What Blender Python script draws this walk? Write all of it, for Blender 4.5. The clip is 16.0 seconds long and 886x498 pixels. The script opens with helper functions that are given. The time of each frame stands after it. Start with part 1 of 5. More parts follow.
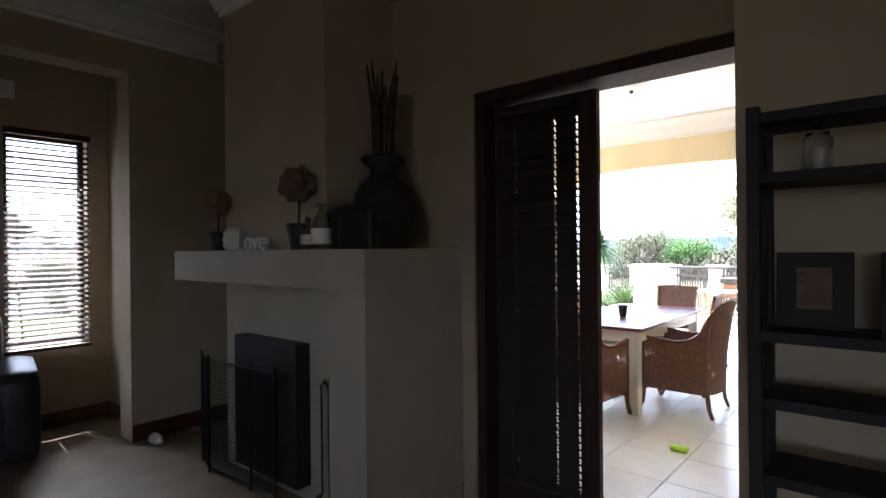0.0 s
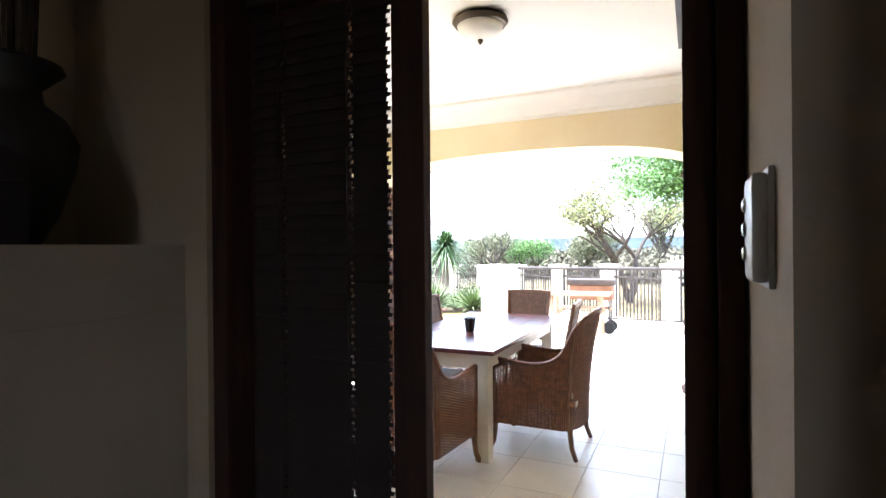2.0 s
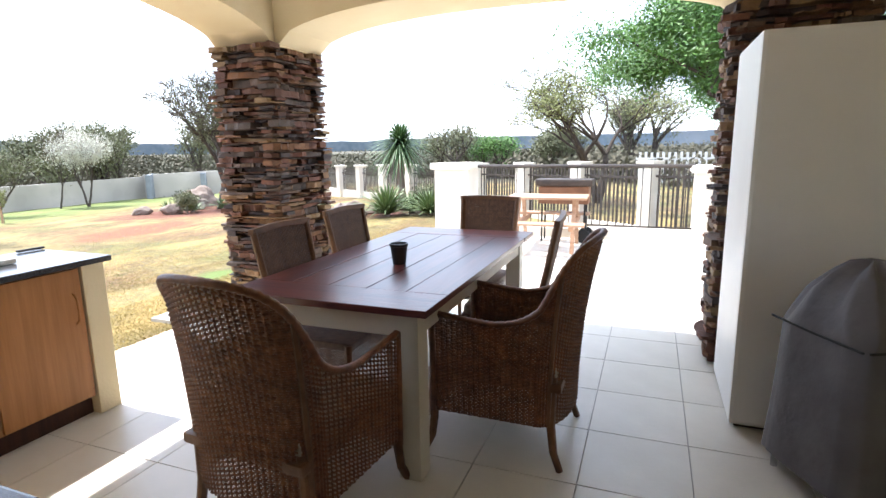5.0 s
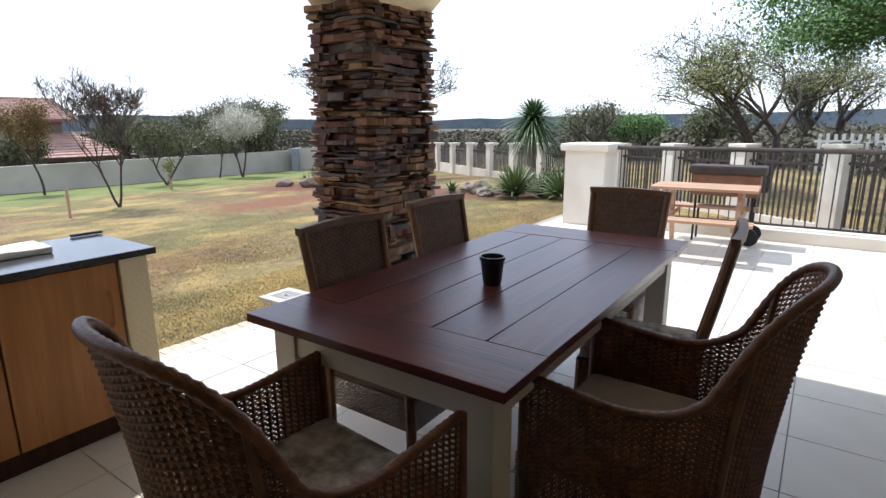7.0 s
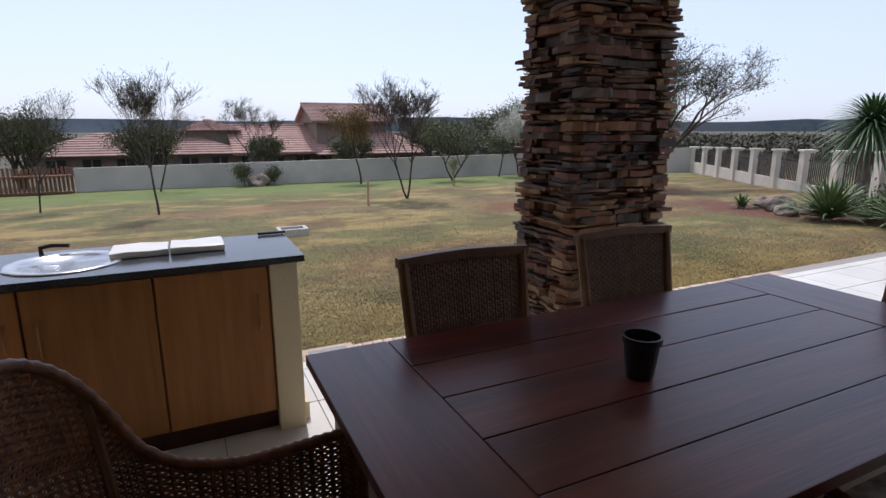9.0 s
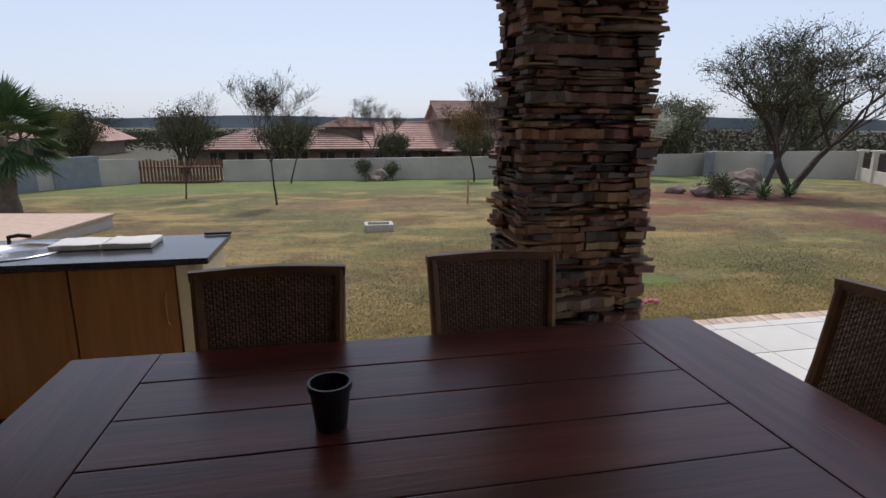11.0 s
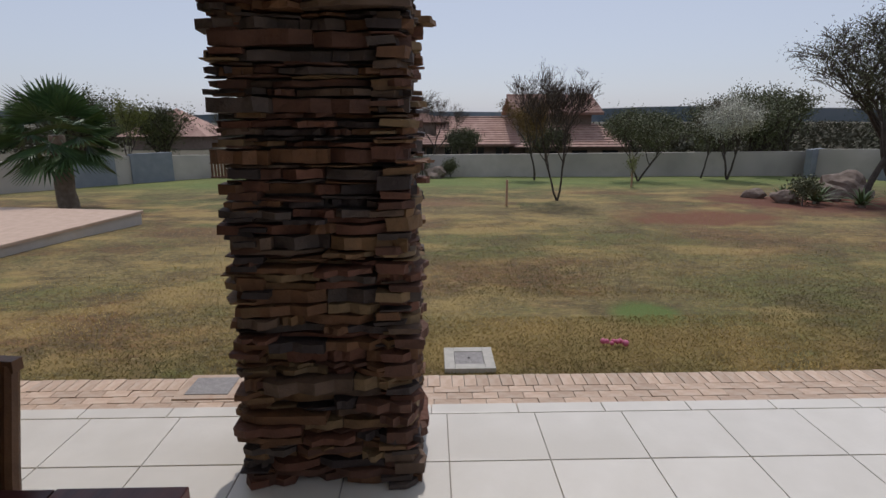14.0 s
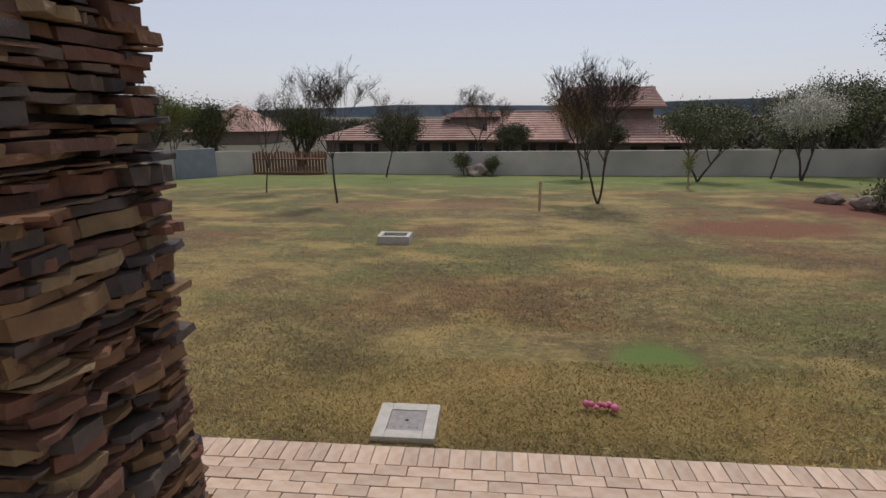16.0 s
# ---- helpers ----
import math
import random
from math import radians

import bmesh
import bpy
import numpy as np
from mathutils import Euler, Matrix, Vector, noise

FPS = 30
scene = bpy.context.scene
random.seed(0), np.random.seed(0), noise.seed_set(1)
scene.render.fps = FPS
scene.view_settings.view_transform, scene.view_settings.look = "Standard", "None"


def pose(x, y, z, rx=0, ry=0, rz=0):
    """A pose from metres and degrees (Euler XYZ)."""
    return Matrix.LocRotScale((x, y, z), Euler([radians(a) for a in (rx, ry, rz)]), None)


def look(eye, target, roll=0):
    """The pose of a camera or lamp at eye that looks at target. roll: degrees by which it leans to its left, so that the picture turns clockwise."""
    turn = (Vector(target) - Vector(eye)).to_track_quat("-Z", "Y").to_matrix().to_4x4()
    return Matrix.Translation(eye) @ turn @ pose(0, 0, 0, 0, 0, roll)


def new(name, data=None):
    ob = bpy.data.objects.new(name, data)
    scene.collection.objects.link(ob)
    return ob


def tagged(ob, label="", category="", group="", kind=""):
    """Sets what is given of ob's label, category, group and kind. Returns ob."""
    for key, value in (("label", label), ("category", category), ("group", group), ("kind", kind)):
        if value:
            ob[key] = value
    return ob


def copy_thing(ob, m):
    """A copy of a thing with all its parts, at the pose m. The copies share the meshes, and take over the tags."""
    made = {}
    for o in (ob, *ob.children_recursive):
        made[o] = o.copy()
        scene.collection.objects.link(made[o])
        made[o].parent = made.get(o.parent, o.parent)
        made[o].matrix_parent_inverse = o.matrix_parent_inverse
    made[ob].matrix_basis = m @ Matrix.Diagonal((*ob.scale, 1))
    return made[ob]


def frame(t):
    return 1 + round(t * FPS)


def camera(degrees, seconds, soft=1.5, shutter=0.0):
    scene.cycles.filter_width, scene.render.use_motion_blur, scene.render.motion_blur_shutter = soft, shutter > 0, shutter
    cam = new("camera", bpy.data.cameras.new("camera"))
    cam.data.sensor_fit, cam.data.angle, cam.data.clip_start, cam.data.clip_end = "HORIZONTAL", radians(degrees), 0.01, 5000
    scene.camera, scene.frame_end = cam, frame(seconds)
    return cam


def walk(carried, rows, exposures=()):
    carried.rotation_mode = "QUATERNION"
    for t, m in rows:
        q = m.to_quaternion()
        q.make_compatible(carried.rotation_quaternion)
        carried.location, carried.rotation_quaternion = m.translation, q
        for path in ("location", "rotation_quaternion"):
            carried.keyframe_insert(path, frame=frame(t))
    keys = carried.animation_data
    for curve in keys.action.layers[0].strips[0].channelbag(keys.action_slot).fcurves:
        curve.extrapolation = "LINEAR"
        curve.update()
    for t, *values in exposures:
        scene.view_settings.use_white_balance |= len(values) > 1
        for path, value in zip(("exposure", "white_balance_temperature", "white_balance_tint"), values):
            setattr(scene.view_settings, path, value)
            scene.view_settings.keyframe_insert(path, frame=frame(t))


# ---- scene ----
cam = camera(78.7, 16.0)
PATH = [
    (0.0, 0.277, -0.748, 1.472, 40.33, -0.02, 0.57),
    (0.5, 0.144, -0.434, 1.461, 35.67, -0.11, 0.48),
    (1.0, 0.015, -0.126, 1.456, 30.69, -0.13, 0.44),
    (1.5, -0.108, 0.193, 1.459, 27.24, -0.08, 0.50),
    (2.0, -0.222, 0.505, 1.458, 24.83, -0.14, 0.55),
    (2.5, -0.316, 0.808, 1.456, 22.33, 0.12, 0.60),
    (3.0, -0.385, 1.095, 1.447, 20.24, -0.46, 0.61),
    (3.5, -0.445, 1.364, 1.436, 18.97, -0.93, 0.57),
    (4.0, -0.514, 1.618, 1.415, 18.67, -5.32, 0.59),
    (6.5, -0.827, 2.634, 1.375, 29.74, -12.94, 0.49),
    (7.0, -0.879, 2.848, 1.374, 35.04, -12.93, 0.30),
    (7.5, -0.910, 3.055, 1.373, 42.14, -12.78, 0.19),
    (8.0, -0.947, 3.236, 1.377, 49.12, -12.84, 0.25),
    (8.5, -0.965, 3.425, 1.386, 57.41, -12.77, 0.19),
    (9.0, -0.941, 3.601, 1.396, 64.49, -12.70, 0.08),
    (9.6, -0.760, 3.920, 1.410, 70.00, -12.80, 0.00),
    (10.2, -0.540, 4.240, 1.425, 75.00, -12.90, -0.10),
    (10.9, -0.690, 4.600, 1.445, 78.40, -13.00, -0.20),
    (11.5, -0.964, 4.847, 1.458, 80.58, -13.07, -0.21),
    (12.0, -1.001, 5.136, 1.479, 81.00, -13.04, -0.23),
    (12.5, -1.037, 5.459, 1.504, 82.06, -13.15, -0.17),
    (13.0, -1.103, 5.784, 1.512, 84.35, -13.34, -0.01),
    (13.5, -1.217, 6.096, 1.521, 86.66, -13.47, 0.17),
    (14.0, -1.373, 6.393, 1.536, 88.75, -13.65, 0.17),
    (14.5, -1.583, 6.680, 1.548, 91.17, -13.74, 0.28),
    (15.0, -1.823, 6.925, 1.547, 93.34, -13.98, 0.46),
    (15.5, -2.131, 7.124, 1.567, 94.53, -14.00, 0.52),
    (16.0, -2.430, 7.302, 1.580, 95.26, -14.22, 0.42),
]
# seconds, stops, kelvin, tint
EXPOSURES = [(0.0, 3.4, 5950, 14), (2.0, 3.4, 6000, 14), (3.0, 3.35, 6150, 13), (4.2, 2.6, 6250, 13), (6.5, 1.1, 6250, 13), (7.5, 0.65, 6200, 14),
             (9.0, 0.02, 6080, 18), (12.0, -0.33, 6450, 15), (13.5, -0.6, 6450, 16), (15.0, -0.66, 6450, 16), (16.0, -0.52, 6800, 17)]
walk(cam, [(t, pose(x, y, z, 90 + pitch, roll, yaw)) for t, x, y, z, yaw, pitch, roll in PATH], EXPOSURES)

# ---- light ----
SUN_DIR = Vector((-0.46, 0.05, 0.885)).normalized()
world = bpy.data.worlds.new("sky")
scene.world = world
world.use_nodes = True
wn = world.node_tree
sky = wn.nodes.new("ShaderNodeTexSky")
sky.sky_type, sky.sun_disc = "NISHITA", False
sky.sun_elevation = math.asin(SUN_DIR.z)
sky.sun_rotation = math.atan2(SUN_DIR.x, SUN_DIR.y)
sky.dust_density, sky.air_density, sky.ozone_density = 1.0, 1.0, 2.0
haze = wn.nodes.new("ShaderNodeHueSaturation")
haze.inputs["Saturation"].default_value = 0.72
wn.links.new(sky.outputs[0], haze.inputs["Color"])
veil = wn.nodes.new("ShaderNodeMix")
veil.data_type = "RGBA"
veil.inputs["Factor"].default_value = 0.55
veil.inputs["B"].default_value = (5.2, 5.95, 7.1, 1)
wn.links.new(haze.outputs[0], veil.inputs["A"])
wn.links.new(veil.outputs["Result"], wn.nodes["Background"].inputs[0])
wn.nodes["Background"].inputs[1].default_value = 0.15
sun = new("sun", bpy.data.lights.new("sun", "SUN"))
sun.data.energy, sun.data.angle, sun.data.color = 2.8, radians(0.6), (1.0, 0.97, 0.92)
sun.matrix_world = look(SUN_DIR * 30, (0, 0, 0))
win_lamp = new("window_daylight", bpy.data.lights.new("window_daylight", "AREA"))
win_lamp.data.shape, win_lamp.data.size, win_lamp.data.size_y, win_lamp.data.energy = "RECTANGLE", 0.6, 1.7, 0.12
win_lamp.data.color = (0.9, 0.95, 1.0)
win_lamp.matrix_world = look((-5.12, 0.57, 1.55), (0, 0.3, 1.2))
# Fill lamp added behind the viewpoint to brighten the room; no source known there.
south_lamp = new("south_room_fill", bpy.data.lights.new("south_room_fill", "AREA"))
south_lamp.data.shape, south_lamp.data.size, south_lamp.data.size_y, south_lamp.data.energy = "RECTANGLE", 1.6, 1.2, 0.34
south_lamp.data.color = (0.92, 0.96, 1.0)
south_lamp.matrix_world = look((1.4, -4.96, 1.6), (0.6, 0, 1.5))


# ---- materials ----
def mat(name, c1, c2=None, scale=8.0, rough=0.7, bump=0.2, bscale=60.0, metal=0.0, c3=None, big=0.8, rand=0.0, stretch=(1, 1, 1), coord="Object", spec=0.5):
    """Two-scale noise colour with fine relief."""
    m = bpy.data.materials.new(name)
    m.use_nodes = True
    nt = m.node_tree
    b = nt.nodes["Principled BSDF"]
    b.inputs["Roughness"].default_value, b.inputs["Metallic"].default_value = rough, metal
    b.inputs["Specular IOR Level"].default_value = spec
    tc = nt.nodes.new("ShaderNodeTexCoord")
    mp = nt.nodes.new("ShaderNodeMapping")
    mp.inputs["Scale"].default_value = stretch
    nt.links.new(tc.outputs[coord], mp.inputs[0])
    n1 = nt.nodes.new("ShaderNodeTexNoise")
    n1.inputs["Scale"].default_value, n1.inputs["Detail"].default_value = scale, 6
    nt.links.new(mp.outputs[0], n1.inputs["Vector"])
    r = nt.nodes.new("ShaderNodeValToRGB")
    r.color_ramp.elements[0].position, r.color_ramp.elements[1].position = 0.32, 0.68
    r.color_ramp.elements[0].color = (*c1, 1)
    r.color_ramp.elements[1].color = (*(c2 or [k * 1.12 for k in c1]), 1)
    nt.links.new(n1.outputs["Fac"], r.inputs[0])
    col = r.outputs[0]
    if c3:
        n2 = nt.nodes.new("ShaderNodeTexNoise")
        n2.inputs["Scale"].default_value, n2.inputs["Detail"].default_value = big, 4
        nt.links.new(mp.outputs[0], n2.inputs["Vector"])
        r2 = nt.nodes.new("ShaderNodeValToRGB")
        r2.color_ramp.elements[0].position, r2.color_ramp.elements[1].position = 0.45, 0.65
        nt.links.new(n2.outputs["Fac"], r2.inputs[0])
        mx = nt.nodes.new("ShaderNodeMix")
        mx.data_type = "RGBA"
        nt.links.new(r2.outputs[0], mx.inputs["Factor"])
        nt.links.new(col, mx.inputs["A"])
        mx.inputs["B"].default_value = (*c3, 1)
        col = mx.outputs["Result"]
    if rand:
        oi = nt.nodes.new("ShaderNodeObjectInfo")
        ge = nt.nodes.new("ShaderNodeNewGeometry")
        ad = nt.nodes.new("ShaderNodeMath")
        ad.operation = "ADD"
        nt.links.new(oi.outputs["Random"], ad.inputs[0])
        nt.links.new(ge.outputs["Random Per Island"], ad.inputs[1])
        fr = nt.nodes.new("ShaderNodeMath")
        fr.operation = "FRACT"
        nt.links.new(ad.outputs[0], fr.inputs[0])
        mr = nt.nodes.new("ShaderNodeMapRange")
        mr.inputs["To Min"].default_value, mr.inputs["To Max"].default_value = 1 - rand, 1 + rand
        nt.links.new(fr.outputs[0], mr.inputs["Value"])
        hs = nt.nodes.new("ShaderNodeHueSaturation")
        nt.links.new(col, hs.inputs["Color"])
        nt.links.new(mr.outputs[0], hs.inputs["Value"])
        col = hs.outputs[0]
    nt.links.new(col, b.inputs["Base Color"])
    if bump:
        n3 = nt.nodes.new("ShaderNodeTexNoise")
        n3.inputs["Scale"].default_value, n3.inputs["Detail"].default_value = bscale, 5
        nt.links.new(mp.outputs[0], n3.inputs["Vector"])
        bp = nt.nodes.new("ShaderNodeBump")
        bp.inputs["Strength"].default_value, bp.inputs["Distance"].default_value = bump, 0.01
        nt.links.new(n3.outputs["Fac"], bp.inputs["Height"])
        nt.links.new(bp.outputs[0], b.inputs["Normal"])
    return m


def stone_mat(name):
    """Slate ledge stone: grey, rust and ochre pieces, one tint a stone."""
    m = mat(name, (0.2, 0.2, 0.2), (0.3, 0.3, 0.3), 14, 0.75, 0.7, 45)
    nt = m.node_tree
    b = nt.nodes["Principled BSDF"]
    grain = b.inputs["Base Color"].links[0].from_socket
    oi = nt.nodes.new("ShaderNodeObjectInfo")
    ge = nt.nodes.new("ShaderNodeNewGeometry")
    ad = nt.nodes.new("ShaderNodeMath")
    ad.operation = "ADD"
    nt.links.new(oi.outputs["Random"], ad.inputs[0])
    nt.links.new(ge.outputs["Random Per Island"], ad.inputs[1])
    fr = nt.nodes.new("ShaderNodeMath")
    fr.operation = "FRACT"
    nt.links.new(ad.outputs[0], fr.inputs[0])
    r = nt.nodes.new("ShaderNodeValToRGB")
    cr = r.color_ramp
    cr.interpolation = "CONSTANT"
    cols = [(0.0, (0.27, 0.115, 0.065)), (0.16, (0.40, 0.18, 0.075)), (0.32, (0.20, 0.14, 0.11)), (0.46, (0.45, 0.24, 0.10)), (0.58, (0.34, 0.13, 0.07)),
            (0.70, (0.30, 0.18, 0.11)), (0.80, (0.12, 0.08, 0.07)), (0.92, (0.54, 0.34, 0.16))]
    cr.elements[0].color = (*cols[0][1], 1)
    cr.elements[1].position, cr.elements[1].color = cols[1][0], (*cols[1][1], 1)
    for p, c in cols[2:]:
        cr.elements.new(p).color = (*c, 1)
    nt.links.new(fr.outputs[0], r.inputs[0])
    mx = nt.nodes.new("ShaderNodeMix")
    mx.data_type, mx.blend_type = "RGBA", "MULTIPLY"
    mx.inputs["Factor"].default_value = 1
    nt.links.new(r.outputs[0], mx.inputs["A"])
    sc = nt.nodes.new("ShaderNodeHueSaturation")
    sc.inputs["Value"].default_value = 1.5
    nt.links.new(grain, sc.inputs["Color"])
    nt.links.new(sc.outputs[0], mx.inputs["B"])
    nt.links.new(mx.outputs["Result"], b.inputs["Base Color"])
    return m


def lawn_mat():
    """Dry winter lawn: straw, olive green and bare red-brown earth patches."""
    m = mat("lawn", (0.17, 0.13, 0.045), (0.31, 0.23, 0.09), 9, 0.95, 0.9, 60, coord="Generated")
    nt = m.node_tree
    b = nt.nodes["Principled BSDF"]
    geo = nt.nodes.new("ShaderNodeNewGeometry")
    for n in nt.nodes:
        if n.type == "MAPPING":
            nt.links.new(geo.outputs["Position"], n.inputs[0])
    col = b.inputs["Base Color"].links[0].from_socket
    sep = nt.nodes.new("ShaderNodeSeparateXYZ")
    nt.links.new(geo.outputs["Position"], sep.inputs[0])

    def mixin(col, fac, c):
        mx = nt.nodes.new("ShaderNodeMix")
        mx.data_type = "RGBA"
        nt.links.new(fac, mx.inputs["Factor"])
        nt.links.new(col, mx.inputs["A"])
        mx.inputs["B"].default_value = (*c, 1)
        return mx.outputs["Result"]

    def patch(scale, lo, hi, top, off):
        mp = nt.nodes.new("ShaderNodeMapping")
        mp.inputs["Location"].default_value = (off, off * 0.7, 0)
        mp.inputs["Scale"].default_value = (1.0, 0.6, 1.0)
        nt.links.new(geo.outputs["Position"], mp.inputs[0])
        n = nt.nodes.new("ShaderNodeTexNoise")
        n.inputs["Scale"].default_value, n.inputs["Detail"].default_value, n.inputs["Roughness"].default_value = scale, 7, 0.65
        nt.links.new(mp.outputs[0], n.inputs["Vector"])
        mr = nt.nodes.new("ShaderNodeMapRange")
        mr.inputs["From Min"].default_value, mr.inputs["From Max"].default_value, mr.inputs["To Max"].default_value = lo, hi, top
        nt.links.new(n.outputs["Fac"], mr.inputs["Value"])
        return mr.outputs[0]

    col = mixin(col, patch(0.3, 0.42, 0.54, 0.8, 3.0), (0.115, 0.13, 0.03))
    col = mixin(col, patch(0.45, 0.49, 0.59, 0.8, 11.0), (0.19, 0.085, 0.035))
    col = mixin(col, patch(1.6, 0.48, 0.6, 0.65, 7.0), (0.10, 0.06, 0.025))
    col = mixin(col, patch(7.0, 0.49, 0.62, 0.7, 5.0), (0.085, 0.06, 0.028))
    col = mixin(col, patch(26.0, 0.48, 0.60, 0.75, 1.0), (0.07, 0.06, 0.025))
    col = mixin(col, patch(20.0, 0.56, 0.68, 0.6, 9.0), (0.42, 0.34, 0.16))
    col = mixin(col, patch(0.9, 0.5, 0.62, 0.7, 17.0), (0.36, 0.255, 0.09))
    # greener, well-watered strip towards the boundary wall
    far = nt.nodes.new("ShaderNodeMapRange")
    far.inputs["From Min"].default_value, far.inputs["From Max"].default_value, far.inputs["To Max"].default_value = -19.5, -23.0, 0.7
    nt.links.new(sep.outputs["X"], far.inputs["Value"])
    col = mixin(col, far.outputs[0], (0.13, 0.19, 0.045))

    for sock, f0, f1 in (("X", -28.5, -31.0), ("Y", 29.0, 33.0), ("Y", -9.0, -13.0)):
        w_ = nt.nodes.new("ShaderNodeMapRange")
        w_.inputs["From Min"].default_value, w_.inputs["From Max"].default_value = f0, f1
        nt.links.new(sep.outputs[sock], w_.inputs["Value"])
        col = mixin(col, w_.outputs[0], (0.085, 0.075, 0.045))

    def spot(x, y, rx, ry, top, c, col):
        v = nt.nodes.new("ShaderNodeVectorMath")
        v.operation = "SUBTRACT"
        nt.links.new(geo.outputs["Position"], v.inputs[0])
        v.inputs[1].default_value = (x, y, 0)
        w = nt.nodes.new("ShaderNodeVectorMath")
        w.operation = "MULTIPLY"
        nt.links.new(v.outputs[0], w.inputs[0])
        w.inputs[1].default_value = (1 / rx, 1 / ry, 0)
        nz = nt.nodes.new("ShaderNodeTexNoise")
        nz.inputs["Scale"].default_value, nz.inputs["Detail"].default_value = 1.3, 6
        nt.links.new(geo.outputs["Position"], nz.inputs["Vector"])
        ln = nt.nodes.new("ShaderNodeVectorMath")
        ln.operation = "LENGTH"
        nt.links.new(w.outputs[0], ln.inputs[0])
        ad = nt.nodes.new("ShaderNodeMath")
        nt.links.new(ln.outputs["Value"], ad.inputs[0])
        nt.links.new(nz.outputs["Fac"], ad.inputs[1])
        mr = nt.nodes.new("ShaderNodeMapRange")
        mr.inputs["From Min"].default_value, mr.inputs["From Max"].default_value = 1.62, 1.1
        mr.inputs["To Max"].default_value = top
        nt.links.new(ad.outputs[0], mr.inputs["Value"])
        return mixin(col, mr.outputs[0], c)

    col = spot(-7.1, 8.8, 0.5, 0.4, 1.0, (0.10, 0.145, 0.03), col)
    col = spot(-6.3, 7.8, 0.7, 2.2, 0.6, (0.27, 0.18, 0.06), col)
    col = spot(-13.9, 12.9, 1.2, 2.2, 1.0, (0.17, 0.07, 0.032), col)
    col = spot(-16.6, 17.6, 2.6, 3.6, 1.0, (0.14, 0.05, 0.026), col)
    col = spot(-9.9, 17.3, 3.2, 1.75, 1.0, (0.13, 0.05, 0.028), col)
    col = spot(-17.0, 5.5, 0.8, 3.6, 0.6, (0.18, 0.085, 0.045), col)
    nt.links.new(col, b.inputs["Base Color"])
    return m


def glass_mat():
    m = bpy.data.materials.new("glass")
    m.use_nodes = True
    b = m.node_tree.nodes["Principled BSDF"]
    b.inputs["Transmission Weight"].default_value, b.inputs["Roughness"].default_value, b.inputs["IOR"].default_value = 1.0, 0.02, 1.45
    return m


def wood_mat(name, c1, c2, axis="y", rough=0.4, bump=0.15):
    st = {"x": (0.6, 9, 9), "y": (9, 0.6, 9), "z": (9, 9, 0.6)}[axis]
    return mat(name, c1, c2, 4.0, rough, bump, 12, stretch=st, rand=0.12)


M_ROOM = mat("room_wall_paint", (0.41, 0.315, 0.21), (0.45, 0.35, 0.24), 3, 0.85, 0.12, 90)
M_MANTEL = mat("mantel_paint", (0.40, 0.335, 0.26), (0.45, 0.38, 0.295), 3, 0.8, 0.1, 90)
M_WHITE = mat("white_ceiling_paint", (0.80, 0.78, 0.74), (0.83, 0.81, 0.77), 3, 0.8, 0.08, 90)
M_CREAM = mat("cream_plaster", (0.72, 0.60, 0.38), (0.76, 0.65, 0.43), 2.5, 0.85, 0.25, 70)
M_OFFW = mat("offwhite_plaster", (0.72, 0.66, 0.56), (0.78, 0.73, 0.63), 3, 0.85, 0.25, 60, c3=(0.62, 0.55, 0.45))
M_GREYW = mat("boundary_plaster", (0.46, 0.42, 0.37), (0.55, 0.50, 0.45), 2, 0.9, 0.3, 40, c3=(0.38, 0.35, 0.31), big=0.5)
M_PANEL = mat("grey_panel", (0.20, 0.22, 0.25), (0.25, 0.27, 0.30), 3, 0.7, 0.1, 30)
M_TILE = mat("terrace_tile", (0.66, 0.62, 0.54), (0.72, 0.68, 0.60), 5, 0.32, 0.05, 50, c3=(0.62, 0.58, 0.50), big=1.2, rand=0.03)
M_GROUT = mat("grout", (0.30, 0.27, 0.23), (0.36, 0.32, 0.28), 20, 0.95, 0.3, 120)
M_BRICK = mat("clay_paver", (0.48, 0.34, 0.245), (0.60, 0.45, 0.335), 12, 0.9, 0.4, 90, c3=(0.56, 0.44, 0.34), big=6, rand=0.14)
M_STONE = stone_mat("ledge_stone")
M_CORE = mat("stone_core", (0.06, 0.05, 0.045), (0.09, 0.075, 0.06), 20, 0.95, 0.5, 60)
M_LAWN = lawn_mat()
M_TABLE = mat("stained_tabletop", (0.105, 0.026, 0.022), (0.16, 0.046, 0.036), 4.0, 0.3, 0.08, 12, stretch=(9, 0.6, 9), rand=0.1, c3=(0.075, 0.022, 0.024), big=1.4)
M_TABLEX = mat("stained_breadboard", (0.105, 0.026, 0.022), (0.16, 0.046, 0.036), 4.0, 0.3, 0.08, 12, stretch=(0.6, 9, 9), rand=0.1, c3=(0.075, 0.022, 0.024), big=1.4)
M_CREAMW = mat("cream_painted_wood", (0.62, 0.57, 0.46), (0.68, 0.63, 0.52), 6, 0.55, 0.1, 40)
M_WICKER = mat("brown_wicker", (0.115, 0.040, 0.015), (0.22, 0.085, 0.032), 30, 0.4, 0.3, 200, rand=0.2)
M_DWICK = mat("dark_wicker", (0.085, 0.042, 0.024), (0.15, 0.075, 0.04), 30, 0.5, 0.3, 200, rand=0.2)
M_RATTAN = mat("rattan_frame", (0.11, 0.05, 0.022), (0.19, 0.09, 0.04), 14, 0.45, 0.2, 80)
M_CUSH = mat("patterned_cushion", (0.16, 0.13, 0.10), (0.62, 0.56, 0.47), 16, 0.9, 0.2, 200)
M_CUSHP = mat("beige_cushion", (0.36, 0.30, 0.23), (0.42, 0.36, 0.28), 8, 0.9, 0.2, 200)
